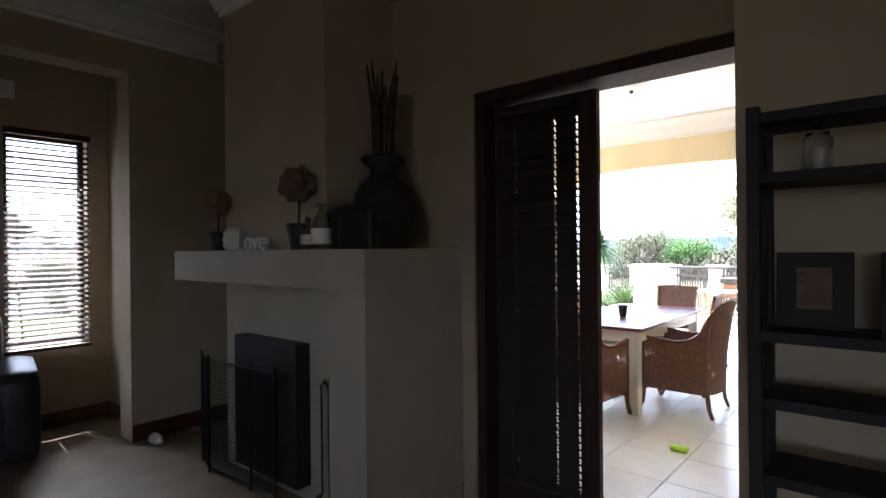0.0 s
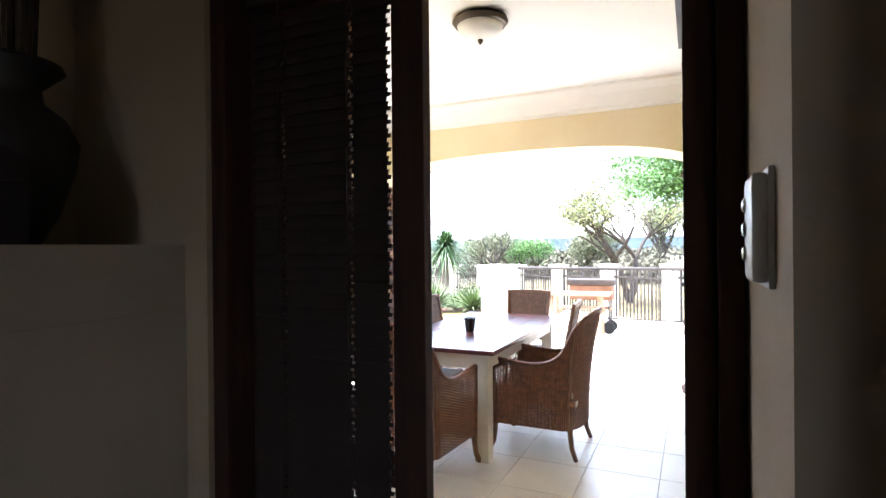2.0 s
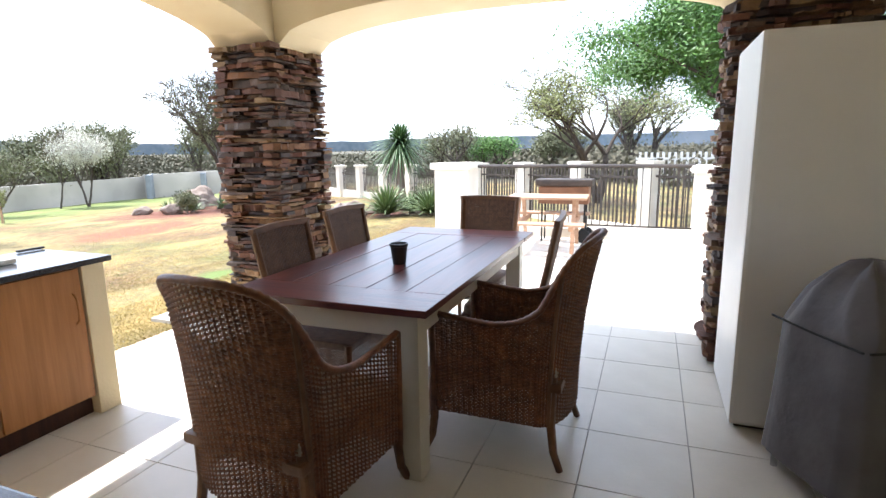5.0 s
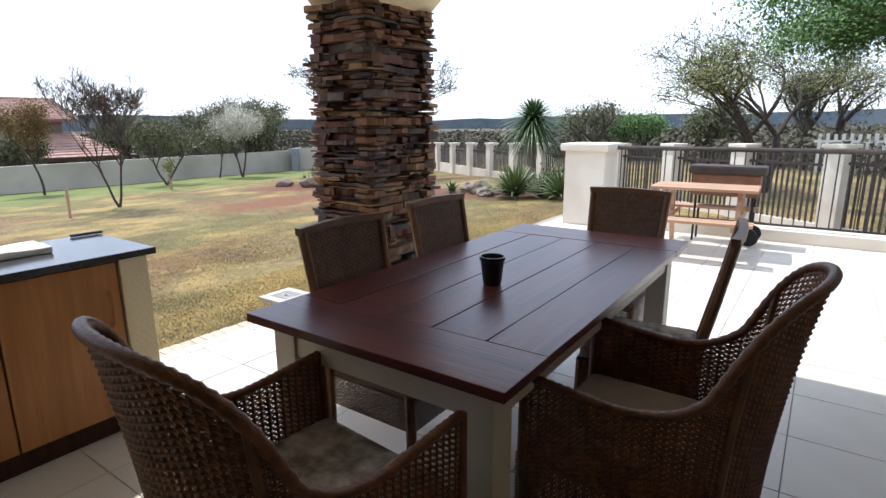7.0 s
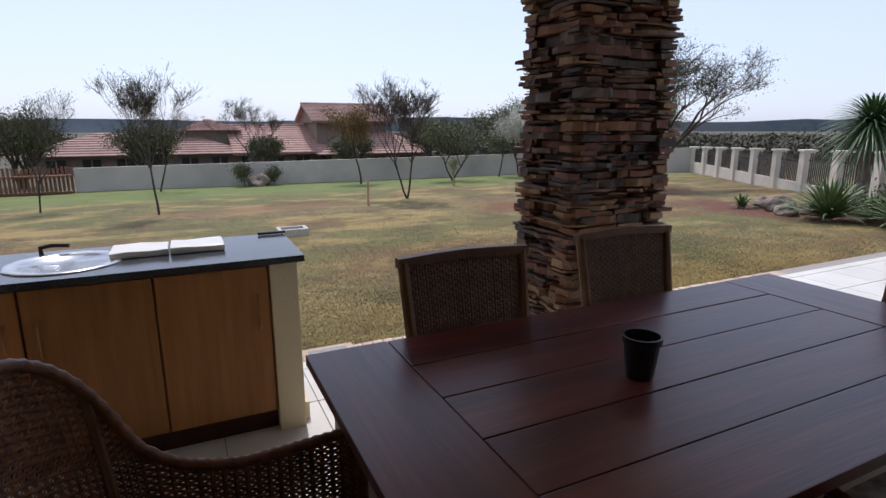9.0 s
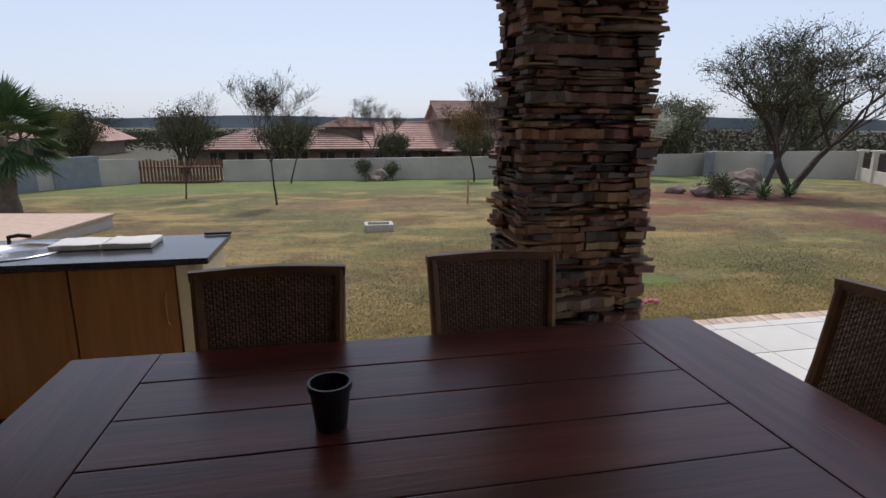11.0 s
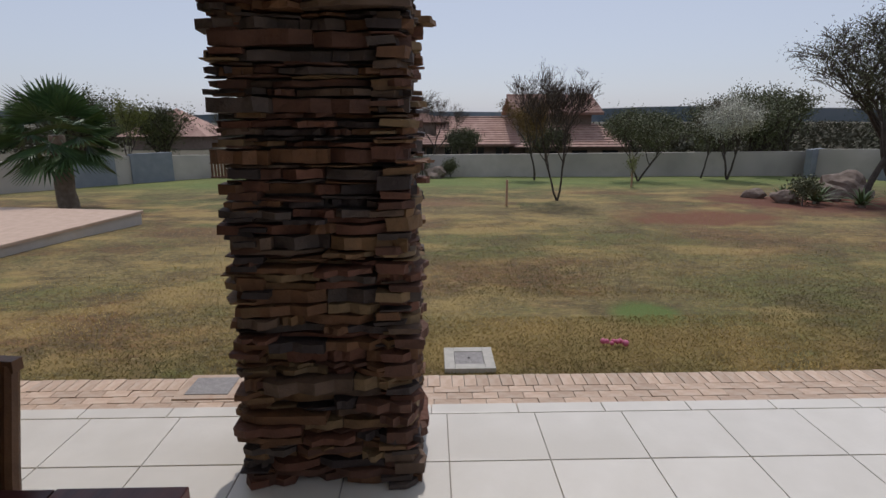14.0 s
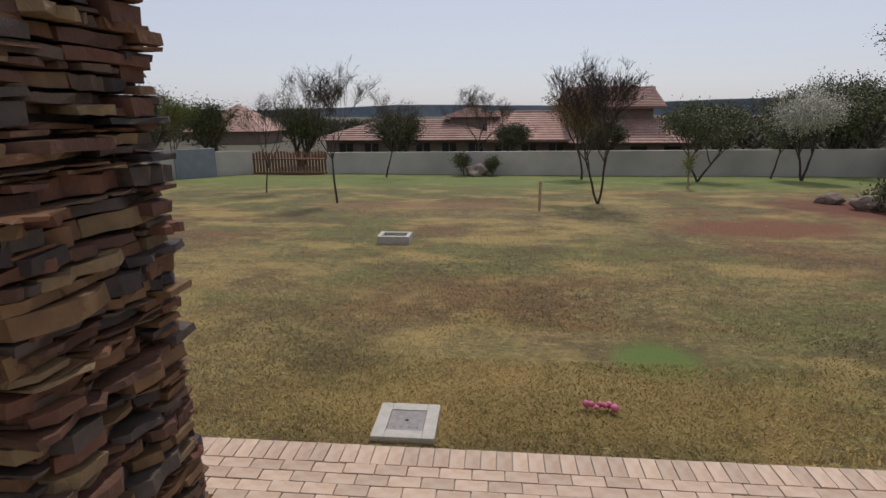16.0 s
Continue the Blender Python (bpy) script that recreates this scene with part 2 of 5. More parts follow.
M_DOORW = wood_mat("dark_door_wood", (0.030, 0.010, 0.006), (0.055, 0.018, 0.010), "z", 0.75, 0.1)
M_SLAT = mat("dark_blind_slat", (0.022, 0.013, 0.010), (0.032, 0.018, 0.014), 10, 0.7, 0.05, 40)
# Paler, greyer slat colour for the blind on the open leaf.
M_GSLAT = mat("greyish_blind_slat", (0.042, 0.03, 0.03), (0.062, 0.046, 0.044), 10, 0.5, 0.05, 40)
M_SKIRT = wood_mat("skirting_wood", (0.06, 0.02, 0.011), (0.09, 0.03, 0.017), "x", 0.4, 0.1)
M_BLACK = mat("black_metal", (0.008, 0.008, 0.008), (0.013, 0.013, 0.013), 20, 0.7, 0.1, 60)
M_UNIT = wood_mat("black_stained_wood", (0.014, 0.010, 0.008), (0.022, 0.015, 0.012), "x", 0.75, 0.1)
M_IRON = mat("fence_iron", (0.035, 0.028, 0.024), (0.06, 0.045, 0.035), 10, 0.6, 0.2, 60)
M_RUST = mat("rust_brown_rail", (0.16, 0.07, 0.035), (0.22, 0.10, 0.05), 10, 0.55, 0.15, 60)
M_CAB = wood_mat("oak_cabinet_front", (0.31, 0.125, 0.034), (0.41, 0.18, 0.054), "z", 0.5, 0.1)
M_GRAN = mat("dark_granite", (0.028, 0.03, 0.034), (0.07, 0.072, 0.078), 90, 0.16, 0.02, 200)
M_STEEL = mat("steel", (0.55, 0.55, 0.55), (0.62, 0.62, 0.62), 10, 0.25, 0.03, 100, metal=1.0)
M_PLAST = mat("black_plastic", (0.012, 0.012, 0.013), (0.018, 0.018, 0.02), 10, 0.35, 0.05, 60)
M_COVER = mat("grey_cover_fabric", (0.085, 0.08, 0.088), (0.125, 0.118, 0.125), 5, 0.65, 0.4, 18)
M_WHITEG = mat("white_enamel", (0.74, 0.73, 0.70), (0.78, 0.77, 0.74), 3, 0.4, 0.03, 40)
M_CONC = mat("concrete", (0.42, 0.40, 0.35), (0.52, 0.49, 0.43), 20, 0.9, 0.3, 100)
M_LID = mat("cast_lid", (0.22, 0.20, 0.19), (0.30, 0.28, 0.26), 30, 0.6, 0.5, 110)
M_BARK = mat("bark", (0.040, 0.030, 0.024), (0.085, 0.066, 0.052), 14, 0.95, 0.6, 40)
M_PBARK = mat("palm_bark", (0.16, 0.12, 0.09), (0.24, 0.19, 0.15), 8, 0.95, 0.8, 25)
M_LEAF = mat("acacia_leaf", (0.055, 0.14, 0.022), (0.105, 0.22, 0.04), 3, 0.6, 0, rand=0.35)
M_OLIVE = mat("olive_leaf", (0.085, 0.095, 0.042), (0.135, 0.14, 0.07), 3, 0.7, 0, rand=0.35)
M_SCRUB = mat("scrub_leaf", (0.06, 0.062, 0.035), (0.10, 0.085, 0.055), 0.3, 0.9, 0, rand=0.15)
M_BUD = mat("winter_bud", (0.10, 0.075, 0.045), (0.15, 0.115, 0.06), 3, 0.8, 0, rand=0.35)
M_YEL = mat("young_leaf", (0.16, 0.18, 0.055), (0.23, 0.24, 0.09), 3, 0.7, 0, rand=0.3)
M_BLOS = mat("white_blossom", (0.50, 0.49, 0.40), (0.66, 0.65, 0.56), 3, 0.8, 0, rand=0.2)
M_AUT = mat("rust_leaf", (0.16, 0.10, 0.035), (0.22, 0.14, 0.05), 3, 0.8, 0, rand=0.3)
M_PALM = mat("palm_leaf", (0.045, 0.095, 0.030), (0.08, 0.14, 0.045), 3, 0.5, 0, rand=0.25)
M_AGAVE = mat("agave_leaf", (0.09, 0.14, 0.05), (0.16, 0.21, 0.08), 5, 0.5, 0.1, 20, rand=0.2)
M_ROCK = mat("garden_rock", (0.15, 0.11, 0.085), (0.28, 0.22, 0.18), 5, 0.95, 0.8, 14)
M_ROOF = mat("terracotta_roof", (0.35, 0.21, 0.165), (0.45, 0.29, 0.23), 3, 0.85, 0.5, 20, c3=(0.32, 0.19, 0.15), rand=0.15)
M_HWALL = mat("brown_house_wall", (0.20, 0.145, 0.11), (0.26, 0.19, 0.15), 3, 0.9, 0.2, 20)
M_DGLASS = mat("dark_window", (0.015, 0.018, 0.022), (0.02, 0.023, 0.028), 3, 0.1, 0)
# Ridge woods paled to blue-grey so the colour carries the air haze.
M_HILL = mat("hazed_far_woods", (0.10, 0.13, 0.15), (0.15, 0.175, 0.195), 0.25, 0.95, 0, c3=(0.18, 0.195, 0.205), big=0.02)
M_DECK = mat("paved_deck", (0.50, 0.36, 0.27), (0.58, 0.43, 0.33), 6, 0.85, 0.3, 40)
M_GRASS = mat("grass_blade", (0.13, 0.11, 0.03), (0.46, 0.33, 0.11), 0.7, 0.9, 0, rand=0.3)
M_PINK = mat("pink_plastic", (0.55, 0.10, 0.20), (0.62, 0.16, 0.26), 10, 0.5, 0.1, 40)
M_LIME = mat("lime_plastic", (0.45, 0.70, 0.03), (0.5, 0.75, 0.05), 10, 0.5, 0.1, 40)
M_TEAK = wood_mat("picnic_timber", (0.34, 0.20, 0.12), (0.46, 0.29, 0.19), "x", 0.7, 0.2)
M_GLASS = glass_mat()
M_OPAL = mat("opal_glass", (0.75, 0.73, 0.68), (0.78, 0.76, 0.71), 4, 0.3, 0)
M_BRONZE = mat("dark_bronze", (0.06, 0.045, 0.03), (0.09, 0.07, 0.05), 10, 0.4, 0.1, 50, metal=0.6)
M_LEATHER = mat("black_leather", (0.012, 0.012, 0.014), (0.02, 0.02, 0.023), 10, 0.4, 0.3, 60)
M_CERAM = mat("dark_ceramic", (0.014, 0.012, 0.011), (0.024, 0.02, 0.018), 8, 0.6, 0.1, 30)
M_RFLOOR = mat("room_tile", (0.22, 0.165, 0.115), (0.27, 0.205, 0.145), 4, 0.55, 0.05, 40)
M_TOPI = mat("dried_topiary", (0.16, 0.09, 0.06), (0.22, 0.13, 0.09), 20, 0.9, 0.8, 60)


# ---- mesh helpers ----
def part(name, bm, material, parent=None, label="", smooth=False):
    me = bpy.data.meshes.new(name)
    bmesh.ops.recalc_face_normals(bm, faces=bm.faces[:])
    bm.to_mesh(me)
    bm.free()
    me.materials.append(material)
    if smooth:
        me.polygons.foreach_set("use_smooth", [True] * len(me.polygons))
    ob = new(name, me)
    if parent:
        ob.parent = parent
    if label:
        ob["label"] = label
    return ob


def raw(name, verts, faces, material, parent=None, label="", smooth=False):
    me = bpy.data.meshes.new(name)
    me.from_pydata(verts, [], faces)
    me.materials.append(material)
    if smooth:
        me.polygons.foreach_set("use_smooth", [True] * len(me.polygons))
    ob = new(name, me)
    if parent:
        ob.parent = parent
    if label:
        ob["label"] = label
    return ob


def thing(name, label, category, m=None, group=""):
    ob = new(name)
    ob.empty_display_size = 0.1
    if m is not None:
        ob.matrix_basis = m
    return tagged(ob, label, category, group)


def box(x0, x1, y0, y1, z0, z1, bevel=0.0, bm=None, m=None):
    own = bm is None
    b2 = bmesh.new()
    bmesh.ops.create_cube(b2, size=1.0, matrix=Matrix.Translation(((x0 + x1) / 2, (y0 + y1) / 2, (z0 + z1) / 2)) @ Matrix.Diagonal((abs(x1 - x0), abs(y1 - y0), abs(z1 - z0), 1)))
    if bevel:
        bmesh.ops.bevel(b2, geom=b2.edges[:], offset=bevel, segments=2, affect="EDGES", profile=0.7)
    if m is not None:
        b2.transform(m)
    if own:
        return b2
    me = bpy.data.meshes.new("tmp")
    b2.to_mesh(me)
    b2.free()
    bm.from_mesh(me)
    bpy.data.meshes.remove(me)
    return bm


def lathe(profile, n=20, bm=None, m=None):
    bm = bm or bmesh.new()
    rings = []
    for r, z in profile:
        ring = []
        for i in range(n):
            a = 2 * math.pi * i / n
            v = Vector((r * math.cos(a), r * math.sin(a), z))
            ring.append(bm.verts.new(m @ v if m is not None else v))
        rings.append(ring)
    for a, b in zip(rings, rings[1:]):
        for i in range(n):
            bm.faces.new((a[i], a[(i + 1) % n], b[(i + 1) % n], b[i]))
    bm.faces.new(rings[0])
    bm.faces.new(rings[-1])
    return bm


def tube(points, radii, n=6, bm=None):
    bm = bm or bmesh.new()
    pts = [Vector(p) for p in points]
    if not hasattr(radii, "__len__"):
        radii = [radii] * len(pts)
    rings = []
    for i, p in enumerate(pts):
        d = (pts[min(i + 1, len(pts) - 1)] - pts[max(i - 1, 0)]).normalized()
        a = d.orthogonal().normalized() if i == 0 else (a - d * a.dot(d)).normalized()
        b = d.cross(a)
        rings.append([bm.verts.new(p + (a * math.cos(2 * math.pi * k / n) + b * math.sin(2 * math.pi * k / n)) * radii[i]) for k in range(n)])
    for r, s in zip(rings, rings[1:]):
        for k in range(n):
            bm.faces.new((r[k], r[(k + 1) % n], s[(k + 1) % n], s[k]))
    bm.faces.new(rings[0])
    bm.faces.new(rings[-1])
    return bm


def structure(ob, label="", category=""):
    return tagged(ob, label, category, "", "structure")


def gz(x):
    """Height of the lawn, falling gently away from the house."""
    return -0.58 - max(0.0, min(-x - 6, 34.0)) * 0.0275


# ---- the room ----
NY0, NY1, DX0, DX1, DH = 1.70, 1.93, -1.57, -0.128, 2.35
floor = structure(part("floor", box(-5.6, 4.0, -5.0, NY1, -0.15, -0.002), M_RFLOOR), "beige ceramic tiles on the living room floor", "floor")
bm = box(-4.5, DX0, NY0, NY1, 0, 3.3)
box(DX1, 4.0, NY0, NY1, 0, 3.3, bm=bm)
box(DX0, DX1, NY0, NY1, DH, 3.3, bm=bm)
structure(part("wall_north", bm, M_ROOM), "tan painted wall with the patio door opening", "wall")
structure(part("wall_return", box(DX1 + 0.002, 4.0, 1.18, NY0, 0, 3.3), M_ROOM), "tan painted wall projecting beside the patio door", "wall")
bm = box(-4.5, -4.27, 0.87, NY0, 0, 3.3)
box(-4.5, -4.27, -1.6, 0.87, 2.86, 3.3, bm=bm)
box(-4.5, -4.27, -5.0, -1.6, 0, 3.3, bm=bm)
structure(part("wall_west", bm, M_ROOM), "tan painted wall with a wide bay opening", "wall")
bm = box(-5.4, -5.18, 0.85, 1.2, 0, 3.2)
box(-5.4, -5.18, -1.8, 0.27, 0, 3.2, bm=bm)
box(-5.4, -5.18, 0.27, 0.85, 0, 0.68, bm=bm)
box(-5.4, -5.18, 0.27, 0.85, 2.46, 3.2, bm=bm)
structure(part("wall_bay", bm, M_ROOM), "tan painted bay wall around a narrow window", "wall")
structure(part("wall_bay_north", box(-5.18, -4.5, 1.02, 1.2, 0, 3.2), M_ROOM), "tan painted return wall of the bay", "wall")
structure(part("wall_bay_south", box(-5.18, -4.5, -1.8, -1.6, 0, 3.2), M_ROOM), "tan painted return wall of the bay", "wall")
structure(part("wall_east", box(4.0, 4.2, -5.0, NY1, 0, 3.3), M_ROOM), "tan painted living room wall", "wall")
# Unseen south wall; its opening is invented to house the fill lamp.
bm = box(-5.4, 0.6, -5.2, -5.0, 0, 3.3)
box(2.2, 4.2, -5.2, -5.0, 0, 3.3, bm=bm)
box(0.6, 2.2, -5.2, -5.0, 0, 1.0, bm=bm)
box(0.6, 2.2, -5.2, -5.0, 2.2, 3.3, bm=bm)
structure(part("wall_south", bm, M_ROOM), "tan painted living room wall with an added opening for the fill lamp", "wall")
structure(part("ceiling", box(-5.4, 4.2, -5.2, NY1, 3.3, 3.45), M_WHITE), "white painted plaster ceiling", "ceiling")


def cornice(name, a, b, z, inward, size=0.16, material=M_WHITE):
    """A stepped and coved moulding from a to b under a ceiling at z; inward points into the room."""
    a, b, w = Vector((*a, z)), Vector((*b, z)), Vector((*inward, 0))
    prof = [(0, 0), (size, 0), (size, -0.14 * size), (0.86 * size, -0.2 * size), (0.6 * size, -0.36 * size), (0.4 * size, -0.6 * size), (0.24 * size, -0.82 * size), (0.12 * size, -0.86 * size), (0.12 * size, -size), (0, -size)]
    bm = bmesh.new()
    r1 = [bm.verts.new(a + w * p + Vector((0, 0, q))) for p, q in prof]
    r2 = [bm.verts.new(b + w * p + Vector((0, 0, q))) for p, q in prof]
    for i in range(len(prof)):
        j = (i + 1) % len(prof)
        bm.faces.new((r1[i], r1[j], r2[j], r2[i]))
    bm.faces.new(r1)
    bm.faces.new(r2[::-1])
    return structure(part(name, bm, material), "white moulded ceiling cornice", "cornice")


cornice("trim", (-4.27, -5.0), (-4.27, NY0), 3.3, (1, 0), 0.2)
cornice("trim", (-2.15, NY0), (DX1, NY0), 3.3, (0, -1), 0.2)
cornice("trim", (DX1, 1.18), (4.0, 1.18), 3.3, (0, -1), 0.2)
cornice("trim", (-3.35, 1.15), (-2.05, 1.15), 3.3, (0, -1), 0.2)
cornice("trim", (-5.18, -1.6), (-5.18, 1.02), 3.2, (1, 0), 0.14)
structure(part("ceiling_bay", box(-5.4, -4.5, -1.8, 1.2, 3.2, 3.3), M_WHITE), "white plaster ceiling of the bay", "ceiling")
structure(part("baseboard", box(-4.27, -4.25, 0.87, NY0, 0, 0.13, 0.004), M_SKIRT), "dark wooden skirting board", "skirting")
structure(part("baseboard", box(-5.18, -5.16, -1.6, 1.02, 0, 0.13, 0.004), M_SKIRT), "dark wooden skirting board", "skirting")
structure(part("baseboard", box(-5.16, -4.27, 1.0, 1.02, 0, 0.13, 0.004), M_SKIRT), "dark wooden skirting board", "skirting")
structure(part("baseboard", box(-1.66, DX0 - 0.1, 1.68, NY0, 0, 0.13, 0.004), M_SKIRT), "dark wooden skirting board", "skirting")
structure(part("baseboard", box(DX1 + 0.002, 4.0, 1.16, 1.18, 0, 0.13, 0.004), M_SKIRT), "dark wooden skirting board", "skirting")

# bay window with venetian blind
win = structure(thing("window_1", "narrow bay window behind a dark wooden venetian blind", "window"))
bm = box(-5.33, -5.27, 0.27, 0.31, 0.68, 2.46)
box(-5.33, -5.27, 0.81, 0.85, 0.68, 2.46, bm=bm)
box(-5.33, -5.27, 0.31, 0.81, 2.42, 2.46, bm=bm)
box(-5.33, -5.27, 0.31, 0.81, 0.68, 0.72, bm=bm)
part("window_frame", bm, M_DOORW, win)
pn = part("pane", box(-5.302, -5.298, 0.31, 0.81, 0.72, 2.42), M_GLASS, win)
pn.visible_shadow = False


def blind(label, width, z0, z1, pitch, m, material, tilt=20, depth=0.05, slot=0.0025, cords=(0.14, 0.5, 0.86)):
    """Venetian blind in its local xz plane, hung from a head rail; slats are parts."""
    b = thing("venetian_blind", label, "blind", m)
    part("head_rail", box(0, width, -0.03, 0.03, z1 - 0.05, z1, 0.004), material, b)
    part("bottom_rail", box(0, width, -0.025, 0.025, z0, z0 + 0.025, 0.004), material, b)
    sm = None
    n = int((z1 - z0 - 0.1) / pitch)
    for i in range(n):
        z = z0 + 0.05 + i * pitch
        if sm is None:
            bs = bmesh.new()
            cuts = [0.004] + [width * f for f in cords] + [width - 0.004]
            for ca, cb in zip(cuts, cuts[1:]):
                box(ca + slot, cb - slot, -depth / 2, depth / 2, -0.0014, 0.0014, bm=bs)
                box(cb - slot - 0.0002, cb + slot + 0.0002, -depth / 8, depth / 8, -0.0014, 0.0014, bm=bs)
            s = part("slat", bs, material, b)
            sm = s.data
        else:
            s = new("slat", sm)
            s.parent = b
        s.location = (0, 0, z)
        s.rotation_euler = (radians(tilt + 3 * math.sin(i * 1.7)), 0, 0)
    for fx in cords:
        part("cord", tube([(width * fx, -depth / 2 - 0.002, z0), (width * fx, -depth / 2 - 0.002, z1)], 0.0014, 4), material, b)
    return b


blind("dark wooden venetian blind with open slats in the bay window", 0.60, 0.66, 2.48, 0.045, pose(-5.14, 0.26, 0, 0, 0, 90), M_SLAT, 28)

# ---- fireplace ----
fp = thing("fireplace", "cream painted fireplace with a thick mantel shelf and recessed hearth", "fireplace")
FX0, FX1, FY = -3.70, -1.66, 0.96
bm = box(FX0, FX1, FY, NY0 - 0.002, 1.27, 1.475, 0.006)
part("mantel_shelf", bm, M_MANTEL, fp)
part("side_pier", box(-1.94, FX1, FY, NY0 - 0.002, 0, 1.27), M_MANTEL, fp)
part("back_panel", box(-3.32, -1.94, 1.15, NY0 - 0.002, 0, 1.27), M_MANTEL, fp)
part("chimney_breast", box(-3.32, -2.20, 1.15, NY0 - 0.002, 1.475, 3.3), M_ROOM, fp)
part("firebox", box(-3.04, -2.36, 1.05, 1.15, 0.1, 0.93, 0.01), M_BLACK, fp, "black steel firebox opening")
scr = thing("fire_screen", "black wire mesh folding fire screen standing on the floor", "fire screen")
for a, b in (((-3.49, 1.05), (-3.25, 0.98)), ((-3.25, 0.98), (-2.78, 1.01)), ((-2.78, 1.01), (-2.55, 1.03))):
    ax, ay, bx, by = *a, *b
    bm = bmesh.new()
    for z in (0.03, 0.75):
        tube([(ax, ay, z), (bx, by, z)], 0.008, 5, bm)
    for x, y in (a, b):
        tube([(x, y, 0), (x, y, 0.78)], 0.008, 5, bm)
    for i in range(1, 22):
        k = i / 22
        tube([(ax + (bx - ax) * k, ay + (by - ay) * k, 0.03), (ax + (bx - ax) * k, ay + (by - ay) * k, 0.75)], 0.0022, 3, bm)
    for i in range(1, 26):
        tube([(ax, ay, 0.03 + i * 0.028), (bx, by, 0.03 + i * 0.028)], 0.0018, 3, bm)
    tagged(part("screen_mesh", bm, M_BLACK, scr), kind="stuff")
tools = thing("fireplace_tools", "black iron fireplace tool stand with hanging tools", "fire tools")
part("base", lathe([(0.1, 0), (0.1, 0.02), (0.03, 0.035)], 14, m=pose(-2.12, 1.1, 0)), M_BLACK, tools)
part("stand", tube([(-2.12, 1.1, 0.03), (-2.12, 1.1, 0.76)], 0.009), M_BLACK, tools)
bm = tube([(-2.2, 1.1, 0.7), (-2.16, 1.1, 0.75), (-2.12, 1.1, 0.7), (-2.08, 1.1, 0.75), (-2.04, 1.1, 0.7)], 0.007)
part("scroll", bm, M_BLACK, tools)
for dx in (-0.07, 0.07):
    part("tool", tube([(-2.12 + dx, 1.1, 0.7), (-2.12 + dx, 1.1, 0.12), (-2.12 + dx, 1.07, 0.1)], [0.006, 0.006, 0.02]), M_BLACK, tools)
pad = thing("white_shoe", "small pale shoe lying by the skirting board", "shoe")
part("upper", lathe([(0.03, 0), (0.05, 0.02), (0.045, 0.05), (0.02, 0.075)], 10, m=pose(-4.1, 0.98, 0) @ Matrix.Diagonal((2.0, 0.9, 1, 1))), M_WHITEG, pad, smooth=True)

# mantel ornaments
MZ = 1.475


def topiary(x, y, s, label):
    t = thing("topiary", label, "ornament", pose(x, y, MZ))
    part("pot", lathe([(0.05 * s, 0), (0.075 * s, 0.15 * s), (0.08 * s, 0.16 * s), (0.06 * s, 0.16 * s)], 14), M_CERAM, t)
    part("stem", tube([(0, 0, 0.14 * s), (0.01, 0, 0.32 * s)], 0.008), M_BARK, t)
    bm = bmesh.new()
    bmesh.ops.create_icosphere(bm, subdivisions=3, radius=0.11 * s, matrix=Matrix.Translation((0, 0, 0.4 * s)))
    for v in bm.verts:
        v.co += (v.co - Vector((0, 0, 0.4 * s))) * random.uniform(-0.18, 0.2)
    part("ball", bm, M_TOPI, t)
    return t


topiary(-3.26, 1.06, 0.8, "dried flower ball topiary in a dark pot on the mantel")
topiary(-2.33, 1.06, 0.92, "dried flower ball topiary on a stem in a dark pot")
jar = thing("ribbed_jar", "small cream ribbed jar on the mantel", "jar", pose(-3.02, 1.05, MZ))
part("body", lathe([(0.05, 0), (0.075, 0.03), (0.068, 0.05), (0.078, 0.07), (0.066, 0.09), (0.074, 0.11), (0.04, 0.15)], 16), M_OFFW, jar, smooth=True)
word = thing("word_ornament", "white cut-out word ornament reading love", "ornament", pose(-2.92, 1.02, MZ, 90, 0, 0))
cu = bpy.data.curves.new("letters", "FONT")
cu.body, cu.size, cu.extrude = "Love", 0.17, 0.012
cu.materials.append(M_WHITEG)
lw = new("letters", cu)
lw.parent = word
for x, s, m in ((-2.22, 0.9, M_GLASS), (-2.12, 1.25, M_GLASS)):
    b = thing("glass_jar", "clear glass jar with a pale label on the mantel", "jar", pose(x, 1.06, MZ))
    part("body", lathe([(0.05, 0), (0.055, 0.02), (0.055, 0.13 * s), (0.03, 0.17 * s), (0.03, 0.2 * s)], 16), m, b, smooth=True)
    part("label", lathe([(0.0562, 0.03), (0.0562, 0.09 * s)], 16), M_OFFW, b)
urn = thing("urn", "large dark ceramic urn on the mantel", "urn", pose(-1.97, 1.38, MZ))
part("body", lathe([(0.1, 0), (0.17, 0.12), (0.23, 0.3), (0.25, 0.42), (0.2, 0.52), (0.12, 0.58), (0.11, 0.64), (0.2, 0.72), (0.19, 0.74)], 24, m=Matrix.Diagonal((0.66, 0.66, 0.7, 1))), M_CERAM, urn, smooth=True)
for i in range(12):
    a = i * 2.4
    part("reed", tube([(0.05 * math.cos(a), 0.05 * math.sin(a), 0.5), (0.06 * math.cos(a), 0.06 * math.sin(a), 0.8), (0.09 * math.cos(a), 0.09 * math.sin(a), 0.98 + 0.08 * math.sin(i))], [0.012, 0.014, 0.006], 5), M_BARK, urn)
chest = thing("wooden_chest", "small dark wooden chest with domed lid on the mantel", "chest", pose(-1.86, 1.17, MZ))
part("body", box(-0.19, 0.19, -0.1, 0.1, 0, 0.15, 0.008), M_UNIT, chest)
bm = bmesh.new()
n = 10
pr = [(0.1 * math.cos(math.pi * i / n), 0.15 + 0.09 * math.sin(math.pi * i / n)) for i in range(n + 1)]
